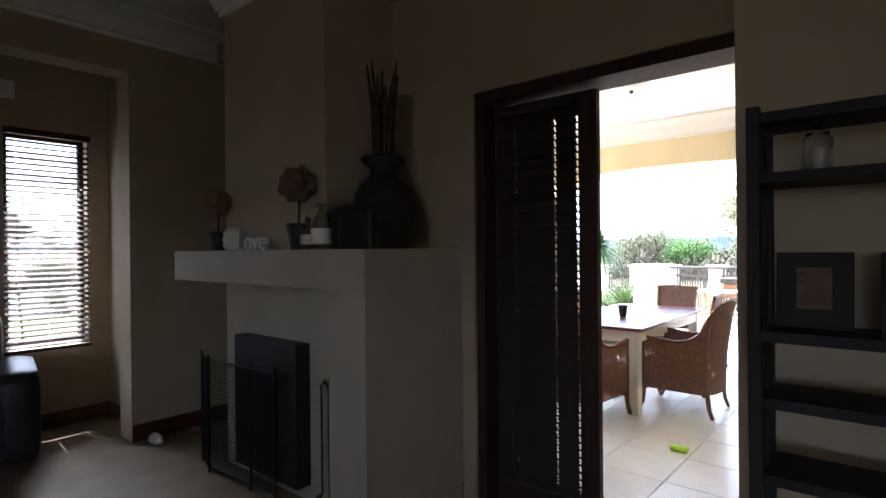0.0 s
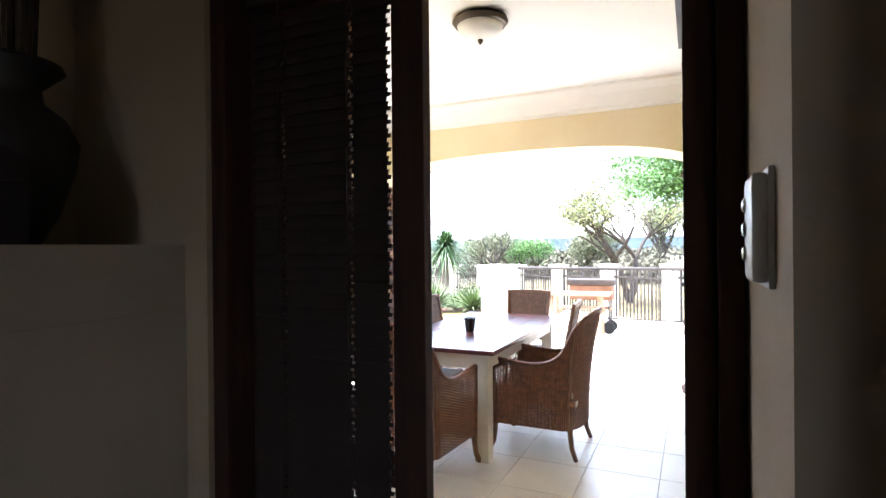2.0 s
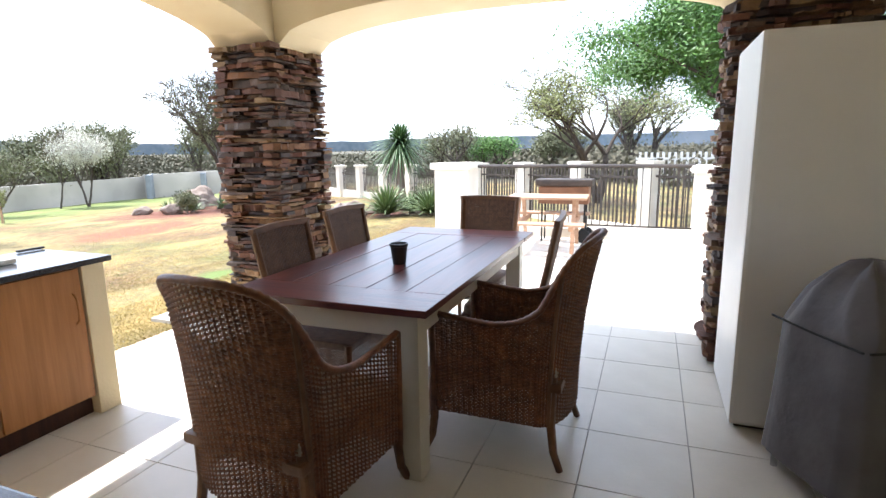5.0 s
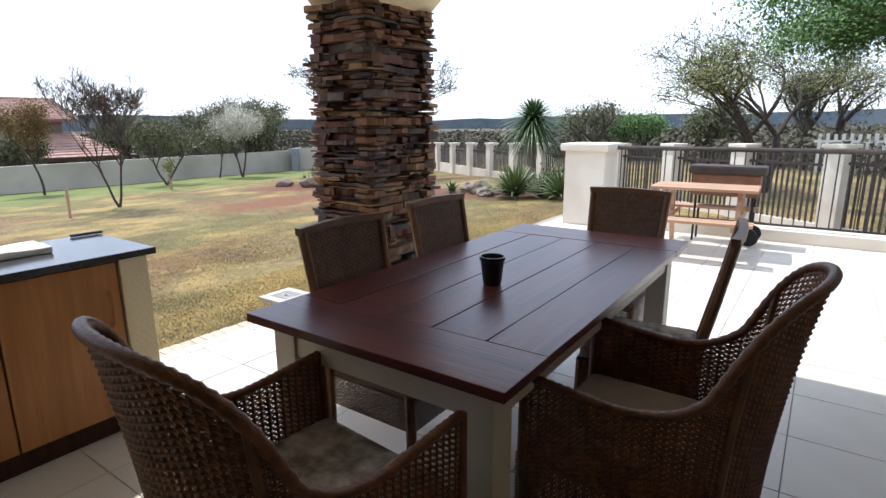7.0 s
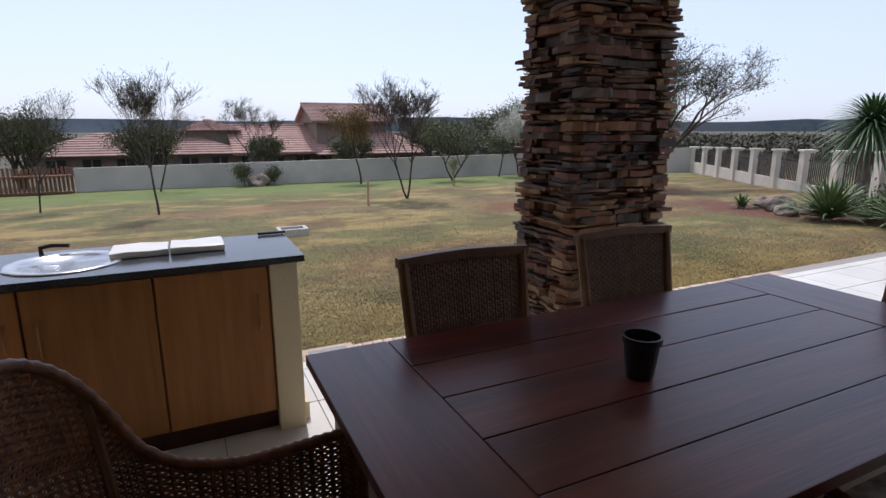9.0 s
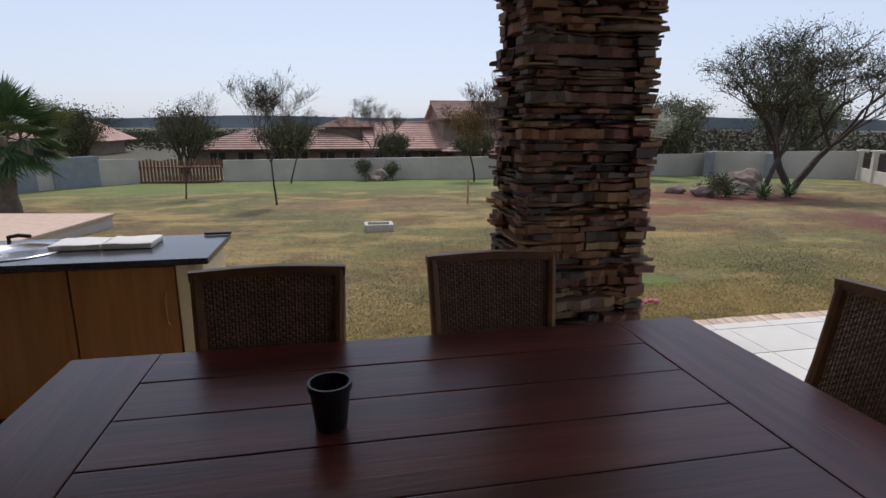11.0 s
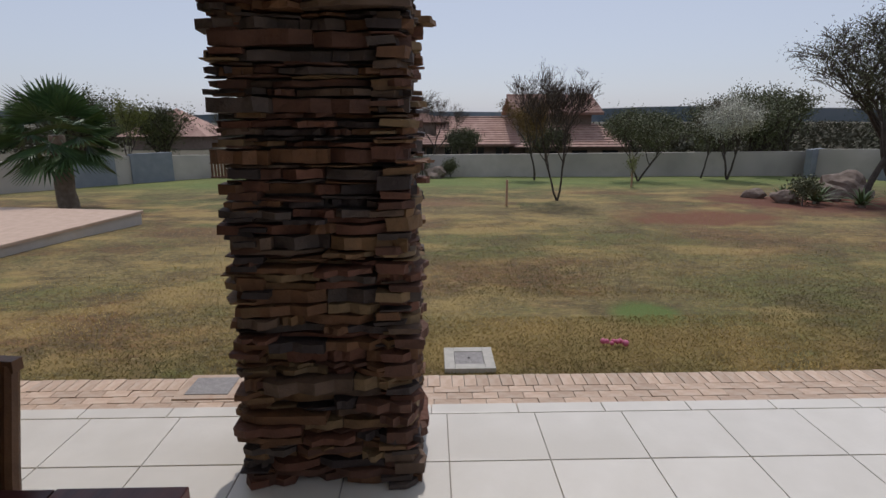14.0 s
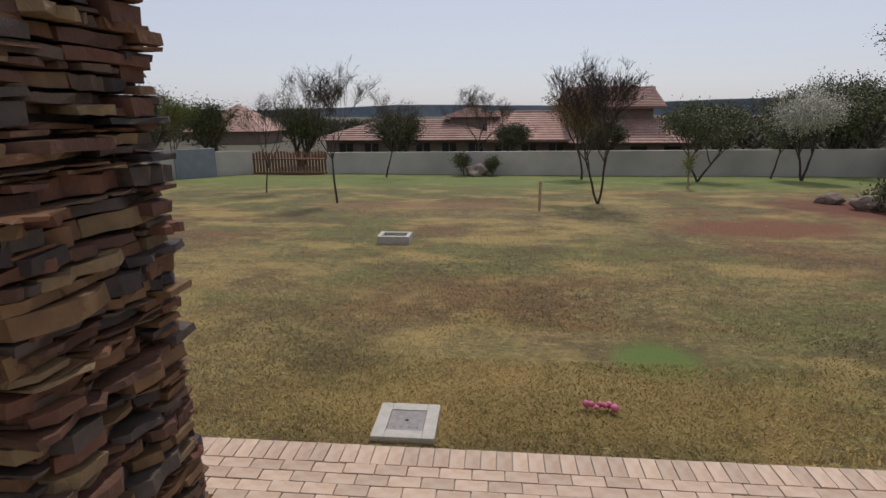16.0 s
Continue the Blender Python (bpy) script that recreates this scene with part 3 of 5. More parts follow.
ra = [bm.verts.new((-0.19, p, q)) for p, q in pr]
rb = [bm.verts.new((0.19, p, q)) for p, q in pr]
for i in range(n):
    bm.faces.new((ra[i], ra[i + 1], rb[i + 1], rb[i]))
bm.faces.new(ra)
bm.faces.new(rb)
part("lid", bm, M_UNIT, chest)
for dx in (-0.12, 0.12):
    part("strap", box(dx - 0.015, dx + 0.015, -0.104, -0.1, 0, 0.2), M_BRONZE, chest)

# armchair at the bay
arm = thing("armchair", "black leather armchair with rounded arms in the bay", "armchair", pose(-4.78, -0.22, 0, 0, 0, 80))
part("seat", box(-0.35, 0.35, -0.4, 0.4, 0.1, 0.45, 0.06), M_LEATHER, arm, smooth=True)
part("backrest", box(-0.4, 0.4, 0.25, 0.48, 0.3, 1.0, 0.1), M_LEATHER, arm, smooth=True)
for s in (-1, 1):
    part("armrest", box(s * 0.47 - 0.13, s * 0.47 + 0.13, -0.42, 0.45, 0.04, 0.66, 0.1), M_LEATHER, arm, smooth=True)
alarm = thing("alarm_sensor", "small white wall sensor high on the bay wall", "sensor", pose(-5.15, 0.28, 2.78))
part("body", box(-0.03, 0.02, -0.06, 0.06, -0.07, 0.07, 0.012), M_WHITEG, alarm)

# display shelf unit by the door
unit = thing("shelf_unit", "black-stained open shelf unit standing beside the patio door", "shelf")
UX0, UX1, UY0, UY1, UZ = -0.03, 1.1, 0.83, 1.04, 1.83
side = part("side_panel", box(UX0, UX0 + 0.03, UY0, UY0 + 0.035, 0, UZ, 0.003), M_UNIT, unit)
part("side_panel", box(UX0, UX0 + 0.03, UY1 - 0.035, UY1, 0, UZ, 0.003), M_UNIT, unit)
part("side_slat", box(UX0 + 0.004, UX0 + 0.026, UY0 + 0.075, UY0 + 0.135, 0.05, UZ - 0.03), M_UNIT, unit)
for z in (0.05, 0.62, 1.18, 1.62, 1.77):
    part("side_rail", box(UX0 + 0.002, UX0 + 0.028, UY0 + 0.035, UY1 - 0.035, z, z + 0.05), M_UNIT, unit)
part("side_panel", box(UX1 - 0.03, UX1, UY0, UY1, 0, UZ, 0.003), M_UNIT, unit)
for z in (0.06, 0.40, 0.86, 1.055, 1.225, 1.63, 1.785):
    part("shelf", box(UX0 + 0.03, UX1 - 0.03, UY0 + 0.005, UY1 - 0.002, z, z + 0.028, 0.003), M_UNIT, unit)
gj = thing("glass_canister", "clear glass canister on the upper shelf", "jar", pose(0.115, 0.93, 1.658))
part("body", lathe([(0.028, 0), (0.033, 0.006), (0.033, 0.085), (0.024, 0.095)], 18), M_GLASS, gj, smooth=True)
part("lid", lathe([(0.026, 0.095), (0.026, 0.103), (0.008, 0.108), (0.008, 0.118)], 14), M_GLASS, gj, smooth=True)
part("contents", lathe([(0.029, 0.004), (0.029, 0.06)], 14), M_OFFW, gj)
pf = thing("picture_frame", "small black picture frame leaning on the shelf", "picture frame", pose(0.1, 0.95, 1.255, -8))
bm = box(-0.085, 0.085, 0, 0.015, 0, 0.05)
box(-0.085, 0.085, 0, 0.015, 0.16, 0.2, bm=bm)
box(-0.085, -0.04, 0, 0.015, 0.05, 0.16, bm=bm)
box(0.04, 0.085, 0, 0.015, 0.05, 0.16, bm=bm)
part("frame", bm, M_UNIT, pf)
part("picture", box(-0.04, 0.04, 0.006, 0.011, 0.05, 0.16), M_TOPI, pf)
bx = thing("storage_box", "black box on the middle shelf", "box", pose(0.34, 0.93, 1.254))
part("body", box(-0.1, 0.1, -0.08, 0.08, 0, 0.2, 0.006), M_UNIT, bx)

sw = thing("light_switch", "white rounded wall switch unit with three round knobs", "light switch", pose(DX1 + 0.002, 1.375, 1.48, 0, 0, -90))
part("plate", box(-0.065, 0.065, -0.008, 0, -0.08, 0.08, 0.003), M_WHITEG, sw)
part("housing", box(-0.058, 0.058, -0.026, -0.007, -0.073, 0.073, 0.009), M_WHITEG, sw, smooth=True)
for dz in (-0.035, 0.0, 0.035):
    part("knob", lathe([(0.011, 0), (0.011, 0.003), (0.008, 0.005), (0.003, 0.0055)], 14, m=pose(-0.03, -0.026, dz, 90)), M_STEEL, sw, "grey round knob", smooth=True)

# ---- patio door ----
door = structure(thing("door_1", "dark red-brown timber double patio door frame, one leaf open", "door"))
bm = box(DX0, DX0 + 0.06, NY0 + 0.02, NY1 + 0.02, 0, DH, 0.004)
box(DX1 - 0.05, DX1, NY0 - 0.012, NY1 + 0.02, 0, DH, 0.006, bm=bm)
box(DX1 - 0.112, DX1 - 0.053, NY0 + 0.03, NY1 + 0.005, 0, DH, 0.006, bm=bm)
box(DX0 + 0.06, DX1 - 0.112, NY0 + 0.02, NY1 + 0.02, DH - 0.06, DH, 0.004, bm=bm)
part("door_frame", bm, M_DOORW, door)


def leaf(label, m):
    w, h, d = 0.62, DH - 0.075, 0.045
    lf = part("door_leaf", box(0, 0.1, -d / 2, d / 2, 0.01, h, 0.004), M_DOORW, door, label)
    bm = bmesh.new()
    bm.from_mesh(lf.data)
    box(w - 0.1, w, -d / 2, d / 2, 0.01, h, 0.004, bm=bm)
    box(0.1, w - 0.1, -d / 2, d / 2, h - 0.11, h, 0.003, bm=bm)
    box(0.1, w - 0.1, -d / 2, d / 2, 0.01, 0.2, 0.003, bm=bm)
    box(0.1, w - 0.1, -d / 2, d / 2, 0.78, 0.88, 0.003, bm=bm)
    bm.to_mesh(lf.data)
    bm.free()
    lf.matrix_basis = m
    for z0, z1 in ((0.2, 0.78), (0.88, h - 0.11)):
        p = part("pane", box(0.1, w - 0.1, -0.003, 0.003, z0, z1), M_GLASS, lf)
        p.visible_shadow = False
    return lf


leaf("closed dark timber glazed leaf", pose(DX0 + 0.06, NY0 + 0.15, 0))
leaf("dark timber glazed leaf swung open outwards", pose(-0.175, NY1 + 0.03, 0, 0, 0, 90))
blind("dark wooden venetian blind closed on the door leaf", 0.497, 0.16, 2.25, 0.038, pose(-1.472, NY0 + 0.095, 0), M_SLAT, 72, 0.046, 0.0055, (0.25, 0.74))
blind("greyish wooden venetian blind hanging on the open door leaf", 0.58, 0.05, 2.22, 0.038, pose(-0.235, NY1 + 0.14, 0, 0, 0, 90), M_GSLAT, -66, 0.044, 0.0006)

# ---- the terrace: slab, tiles later, roof and beams ----
TX0, TX1, TY1 = -4.05, 3.2, 10.4
structure(part("terrace_slab", box(TX0, TX1, NY1, 10.9, -0.75, -0.008), M_GROUT), "grouted terrace slab under the tiles", "floor")
structure(part("ceiling_terrace", box(-4.05, 2.4, NY1, 6.4, 2.93, 3.05), M_WHITE), "white plaster veranda ceiling", "ceiling")


def arch_beam(name, axis, fixed0, fixed1, a0, a1, spring, crown, topz):
    """A beam with a shallow arched soffit between a0 and a1."""
    n = 28
    bm = bmesh.new()
    rows = []
    for i in range(n + 1):
        k = i / n
        s = a0 + (a1 - a0) * k
        u = 2 * k - 1
        z = spring + (crown - spring) * math.sqrt(max(0, 1 - abs(u) ** 2.4))
        q = []
        for f, zz in ((fixed0, z), (fixed1, z), (fixed1, topz), (fixed0, topz)):
            q.append(bm.verts.new((s, f, zz) if axis == "x" else (f, s, zz)))
        rows.append(q)
    for r, s in zip(rows, rows[1:]):
        for j in range(4):
            bm.faces.new((r[j], r[(j + 1) % 4], s[(j + 1) % 4], s[j]))
    bm.faces.new(rows[0])
    bm.faces.new(rows[-1])
    return structure(part(name, bm, M_CREAM), "cream plastered veranda beam with a shallow arch", "beam")


arch_beam("beam_north", "x", 5.74, 6.32, -3.42, -0.16, 2.18, 2.42, 2.93)
arch_beam("beam_west", "y", -4.0, -3.45, 1.93, 5.74, 2.15, 2.45, 2.93)
structure(part("beam_corner", box(-4.0, -3.42, 5.74, 6.32, 2.17, 2.93), M_CREAM), "cream plastered beam over the corner pillar", "beam")
structure(part("beam_east", box(-0.16, 2.4, 5.74, 6.32, 2.17, 2.93), M_CREAM), "cream plastered beam over the end pillar", "beam")
structure(part("wall_terrace_east", box(0.47, 0.70, NY1, 5.74, -0.01, 2.93), M_CREAM), "cream plastered veranda side wall", "wall")
structure(part("wall_outer", box(-4.05, DX0 - 0.002, NY1 + 0.002, NY1 + 0.02, -0.01, 2.93), M_CREAM), "cream plastered house wall", "wall")
structure(part("wall_outer", box(DX1 + 0.002, 0.47, NY1 + 0.002, NY1 + 0.02, -0.01, 2.93), M_CREAM), "cream plastered house wall", "wall")
cornice("trim", (-3.45, 5.74), (0.47, 5.74), 2.93, (0, -1), 0.21)
cornice("trim", (-3.45, 1.95), (-3.45, 5.74), 2.93, (1, 0), 0.21)
roof = structure(part("roof", box(-4.1, 2.6, 1.5, 6.42, 3.05, 3.2), M_ROOF), "terracotta veranda roof", "roof")
structure(part("roof_house", box(-5.8, 4.4, -5.4, 1.5, 3.46, 3.6), M_ROOF), "terracotta house roof", "roof")

lamp = thing("ceiling_light", "flush ceiling light with ribbed dark rim and opal bowl", "ceiling light", pose(-1.45, 3.76, 2.93))
part("rim", lathe([(0.1, 0), (0.17, -0.01), (0.18, -0.03), (0.165, -0.05), (0.15, -0.055)], 36), M_BRONZE, lamp)
part("bowl", lathe([(0.15, -0.05), (0.135, -0.09), (0.09, -0.125), (0.03, -0.14)], 28), M_OPAL, lamp, smooth=True)
part("finial", lathe([(0.015, -0.14), (0.02, -0.15), (0.006, -0.17)], 10), M_BRONZE, lamp)

# ---- dining table ----
tab = thing("dining_table", "long dining table with dark red-stained plank top and cream painted legs", "table")
X0, X1, Y0, Y1, TZ = -2.39, -1.42, 3.86, 5.87, 0.77
for y0, y1 in ((Y0, 4.105), (5.588, Y1)):
    part("breadboard", box(X0, X1, y0 + 0.0015, y1 - 0.0015, TZ - 0.03, TZ, 0.003), M_TABLEX, tab)
w = (X1 - X0) / 5
for i in range(5):
    part("plank", box(X0 + i * w + 0.002, X0 + (i + 1) * w - 0.002, 4.1065, 5.5865, TZ - 0.03, TZ - random.uniform(0, 0.0015), 0.003), M_TABLE, tab)
bm = box(X0 + 0.08, X1 - 0.08, Y0 + 0.07, Y0 + 0.095, TZ - 0.14, TZ - 0.03)
box(X0 + 0.08, X1 - 0.08, Y1 - 0.095, Y1 - 0.07, TZ - 0.14, TZ - 0.03, bm=bm)
box(X0 + 0.07, X0 + 0.095, Y0 + 0.095, Y1 - 0.095, TZ - 0.14, TZ - 0.03, bm=bm)
box(X1 - 0.095, X1 - 0.07, Y0 + 0.095, Y1 - 0.095, TZ - 0.14, TZ - 0.03, bm=bm)
part("apron", bm, M_CREAMW, tab)
for x in (X0 + 0.06, X1 - 0.16):
    for y in (Y0 + 0.06, Y1 - 0.16):
        part("leg", box(x, x + 0.1, y, y + 0.1, 0, TZ - 0.03, 0.005), M_CREAMW, tab)
cup = thing("plant_pot", "small black plastic pot with ribbed sides on the table", "pot", pose(-1.885, 4.61, TZ))
part("body", lathe([(0.034, 0), (0.036, 0.01), (0.046, 0.095), (0.05, 0.097), (0.05, 0.112), (0.044, 0.112), (0.034, 0.02)], 22), M_PLAST, cup)


# ---- wicker chairs ----
def ribbon(bm, pts, w, side):
    """A flat strand with thickness along pts; side gives the width direction at each point."""
    rows = []
    for i, p in enumerate(pts):
        d = (pts[min(i + 1, len(pts) - 1)] - pts[max(i - 1, 0)]).normalized()
        s = side[i].normalized()
        nrm = d.cross(s)
        rows.append([bm.verts.new(p + s * w * a + nrm * w * 0.45 * b) for a, b in ((-1, 0), (0, 1), (1, 0), (0, -1))])
    for r, s in zip(rows, rows[1:]):
        for k in range(4):
            bm.faces.new((r[k], r[(k + 1) % 4], s[(k + 1) % 4], s[k]))


def tub_chair(label, m, cushion, cush_label):
    """Round-backed wicker armchair, facing +y: back and arms are one woven shell."""
    c = thing("wicker_armchair", label, "chair", m, "wicker armchairs")
    W, D = 0.28, 0.235

    def plan(u, k):
        # u from -1 (left arm front) over 0 (back) to 1 (right arm front); k is the height share
        L = 2 * D + math.pi * W * 0.5
        s = abs(u) * L
        arc = math.pi * W * 0.5
        if s < arc:
            a = s / W
            x, y = W * math.sin(a), -D * 0.75 - W * 0.45 * math.cos(a)
        else:
            x, y = W, -D * 0.75 + (s - arc)
        flare = 0.05 * k
        lean = 0.095 * k * k * max(0, 1 - (abs(u) / 0.62) ** 2)
        x *= 1 + flare
        return Vector((math.copysign(x, u) if u else 0.0, y - lean, 0))

    def top(u):
        a = abs(u)
        e = 1 / (1 + math.exp((a - 0.43) / 0.065))
        return 0.635 + 0.375 * e * (1 - 0.25 * (a / 0.5) ** 2) + 0.03 * max(0, a - 0.7) / 0.3

    def S(u, k):
        h = top(u)
        z = 0.20 + (h - 0.20) * k
        p = plan(u, (z - 0.2) / 0.8)
        p.z = z
        return p

    bm = bmesh.new()
    nu, nk = 74, 12
    for i in range(nu + 1):
        u = -1 + 2 * i / nu
        pts = [S(u, k / nk) for k in range(nk + 1)]
        sd = [S(min(1, u + 0.01), k / nk) - S(max(-1, u - 0.01), k / nk) for k in range(nk + 1)]
        ribbon(bm, pts, 0.0066, sd)
    tagged(part("woven_lattice", bm, M_WICKER, c), kind="stuff")
    bm = bmesh.new()
    for j in range(98):
        z = 0.204 + j * 0.0085
        pts, sd = [], []
        for i in range(nu + 2):
            u = -1 + 2 * i / nu
            h = top(u) if i <= nu else 0.0
            if z > h:
                if len(pts) > 1:
                    ribbon(bm, pts, 0.0043, sd)
                pts, sd = [], []
                continue
            k = (z - 0.2) / (h - 0.2)
            p = S(u, k)
            q = S(min(1, u + 0.01), k) - S(max(-1, u - 0.01), k)
            nrm = q.cross(Vector((0, 0, 1))).normalized()
            pts.append(p + nrm * 0.0052 * (1 if (i + j) % 2 else -1))
            sd.append(Vector((0, 0, 1)))
    tagged(part("woven_shell", bm, M_WICKER, c), kind="stuff")
    rim = [S(-1 + 2 * i / 150, 1.0) for i in range(151)]
    part("braided_rim", tube([S(-1, 0.0), S(-1, 0.5)] + rim + [S(1, 0.5), S(1, 0.0)], [0.016] * 2 + [0.0125 + 0.003 * (i % 2) for i in range(151)] + [0.016] * 2, 8), M_WICKER, c, smooth=True)
    bm = box(-0.27, 0.27, -0.28, 0.30, 0.36, 0.40, 0.01)
    part("seat", bm, M_RATTAN, c)
    bm = bmesh.new()
    for i in range(40):
        x = -0.275 + i * 0.55 / 39
        ribbon(bm, [Vector((x, 0.31, 0.16)), Vector((x, 0.315, 0.28)), Vector((x, 0.31, 0.40))], 0.006, [Vector((1, 0, 0))] * 3)
    for j in range(20):
        z = 0.17 + j * 0.012
        ribbon(bm, [Vector((-0.285, 0.315, z)), Vector((0.285, 0.315, z))], 0.0045, [Vector((0, 0, 1))] * 2)
    tagged(part("front_panel", bm, M_WICKER, c), kind="stuff")
    for sx in (-1, 1):
        part("leg", tube([(sx * 0.265, 0.29, 0.42), (sx * 0.272, 0.295, 0.16), (sx * 0.278, 0.305, 0.07), (sx * 0.285, 0.335, 0.02), (sx * 0.287, 0.345, 0.0)], [0.021, 0.02, 0.018, 0.022, 0.02], 8), M_RATTAN, c)
        part("leg", tube([(sx * 0.235, -0.24, 0.42), (sx * 0.245, -0.235, 0.2), (sx * 0.255, -0.25, 0.08), (sx * 0.26, -0.28, 0)], [0.02, 0.02, 0.018, 0.016], 8), M_RATTAN, c)
        part("back_post", tube([S(sx * 0.36, 0), S(sx * 0.36, 0.35), S(sx * 0.36, 0.7), S(sx * 0.36, 1)], 0.012, 6), M_RATTAN, c)
    bm = box(-0.25, 0.25, -0.26, 0.28, 0.40, 0.47, 0.03)
    part("cushion", bm, cushion, c, cush_label, smooth=True)
    return c


tub_chair("round-backed brown wicker armchair at the end of the table", pose(-1.865, 3.62, 0, 0, 0, -5), M_CUSH, "brown and cream patterned cushion")
tub_chair("round-backed brown wicker armchair beside the dining table", pose(-1.225, 4.455, 0, 0, 0, 89), M_CUSHP, "beige seat cushion")


def side_chair(label, m, cushion=None):
    """Square-backed woven dining chair facing +y."""
    c = thing("woven_chair", label, "chair", m, "square-backed woven chairs")
    w = 0.218

    def B(x, z):
        return Vector((x * (0.93 + 0.09 * (z - 0.45) / 0.55), -0.2 - 0.10 * ((z - 0.45) / 0.55) - 0.02 * math.cos(x / w * 1.2), 0.45 + (z - 0.45) * 0.945))

    for sx in (-1, 1):
        part("back_post", tube([(sx * w, -0.2, 0), (sx * w, -0.2, 0.45), B(sx * w, 0.75), B(sx * w, 1.01)], [0.017, 0.02, 0.019, 0.018], 8), M_RATTAN, c)
        part("leg", tube([(sx * (w - 0.005), 0.2, 0.44), (sx * w, 0.21, 0)], [0.02, 0.017], 8), M_RATTAN, c)
    part("top_rail", tube([B(-w - 0.018, 1.01), B(-w * 0.5, 1.015), B(0, 1.018), B(w * 0.5, 1.015), B(w + 0.018, 1.01)], 0.021, 4), M_RATTAN, c)
    part("lower_rail", tube([B(-w, 0.5), B(0, 0.5), B(w, 0.5)], 0.014, 6), M_RATTAN, c)
    bm = bmesh.new()
    for i in range(42):
        x = -w + 2 * w * (i + 0.5) / 42
        pts = [B(x, 0.5 + 0.5 * k / 8) for k in range(9)]
        ribbon(bm, pts, 0.0052, [Vector((1, 0, 0))] * 9)
    for j in range(46):
        z = 0.505 + 0.5 * j / 46
        pts = [B(-w + 2 * w * k / 28, z) + Vector((0, 0.0025 * (1 if (k + j) % 2 else -1), 0)) for k in range(29)]
        ribbon(bm, pts, 0.0046, [Vector((0, 0, 1))] * 29)
    tagged(part("woven_back", bm, M_DWICK, c), kind="stuff")
    bm = box(-w, w, -0.21, 0.22, 0.41, 0.445, 0.012)
    part("seat", bm, M_DWICK, c)
    bm = bmesh.new()
    for j in range(16):
        z = 0.30 + j * 0.0075
        for pts in ((Vector((-w, 0.212, z)), Vector((w, 0.212, z))), (Vector((-w, -0.2, z)), Vector((-w, 0.21, z))), (Vector((w, -0.2, z)), Vector((w, 0.21, z)))):
            ribbon(bm, list(pts), 0.0036, [Vector((0, 0, 1))] * 2)
    tagged(part("woven_apron", bm, M_DWICK, c), kind="stuff")
    if cushion:
        part("cushion", box(-0.215, 0.215, -0.19, 0.21, 0.445, 0.495, 0.022), cushion, c, "brown and cream patterned cushion", smooth=True)
    return c


sc = side_chair("dark brown woven square-backed chair at the table", pose(-2.18, 4.42, 0, 0, 0, -90))
copy_thing(sc, pose(-2.25, 5.18, 0, 0, 0, -91))
copy_thing(sc, pose(-1.83, 5.82, 0, 0, 0, 178))
side_chair("dark brown woven chair with patterned cushion pushed back from the table", pose(-1.42, 5.08, 0, 0, 0, 95), M_CUSH)

# ---- outdoor kitchen counters ----
ctr = thing("kitchen_counter", "plastered outdoor counter base with oak doors", "counter")
CX0, CX1, CY0, CY1, CZ = -3.84, -3.34, 2.6, 4.02, 0.815
part("end_wall", box(CX0, CX1, CY1 - 0.12, CY1, 0, CZ, 0.006), M_CREAM, ctr)
part("plinth_block", box(CX0 + 0.02, CX1 - 0.06, CY1 - 0.12, CY1 + 0.03, 0, 0.09, 0.006), M_CREAM, ctr)
part("back_wall", box(CX0, CX0 + 0.1, CY0, CY1 - 0.12, 0, CZ), M_CREAM, ctr)
part("carcass", box(CX0 + 0.1, CX1 - 0.03, CY0, CY1 - 0.12, 0.1, CZ - 0.16), M_CAB, ctr)
part("face_frame", box(CX1 - 0.05, CX1 - 0.03, CY0, CY1 - 0.12, CZ - 0.16, CZ), M_CAB, ctr)
part("kick_board", box(CX1 - 0.08, CX1 - 0.06, CY0, CY1 - 0.12, 0, 0.1), M_DOORW, ctr)
yw = CY1 - 0.125
for i in range(3):
    d = part("door", box(CX1 - 0.028, CX1 - 0.008, yw - 0.445, yw - 0.005, 0.11, CZ - 0.012, 0.004), M_CAB, ctr)
    hy = yw - (0.40 if i % 2 else 0.05)
    part("handle", tube([(CX1 - 0.008, hy, 0.52), (CX1 + 0.015, hy, 0.54), (CX1 + 0.02, hy, 0.6), (CX1 + 0.015, hy, 0.66), (CX1 - 0.008, hy, 0.68)], 0.006, 6), M_CAB, d)
    yw -= 0.45
top_ob = thing("worktop", "dark polished granite worktop on the outdoor counter", "worktop")
bm = box(CX0 - 0.05, CX1 + 0.03, 3.27, CY1 + 0.03, CZ, CZ + 0.03, 0.004)
box(CX0 - 0.05, CX1 + 0.03, CY0, 2.97, CZ, CZ + 0.03, bm=bm)
box(CX0 - 0.05, -3.75, 2.97, 3.27, CZ, CZ + 0.03, bm=bm)
box(-3.45, CX1 + 0.03, 2.97, 3.27, CZ, CZ + 0.03, bm=bm)
part("slab", bm, M_GRAN, top_ob)
sink = thing("sink", "round stainless steel sink set in the worktop", "sink", pose(-3.6, 3.12, CZ + 0.03))
part("rim", lathe([(0.22, 0.0008), (0.22, 0.004), (0.2, 0.006), (0.165, 0.006), (0.155, -0.004), (0.15, -0.1), (0.11, -0.135), (0.02, -0.14)], 36), M_STEEL, sink, smooth=True)
part("plug", lathe([(0.03, -0.138), (0.03, -0.134), (0.01, -0.133)], 14), M_BRONZE, sink)
tap = thing("tap", "dark metal tap beside the sink", "tap", pose(-3.8, 3.0, CZ + 0.03))
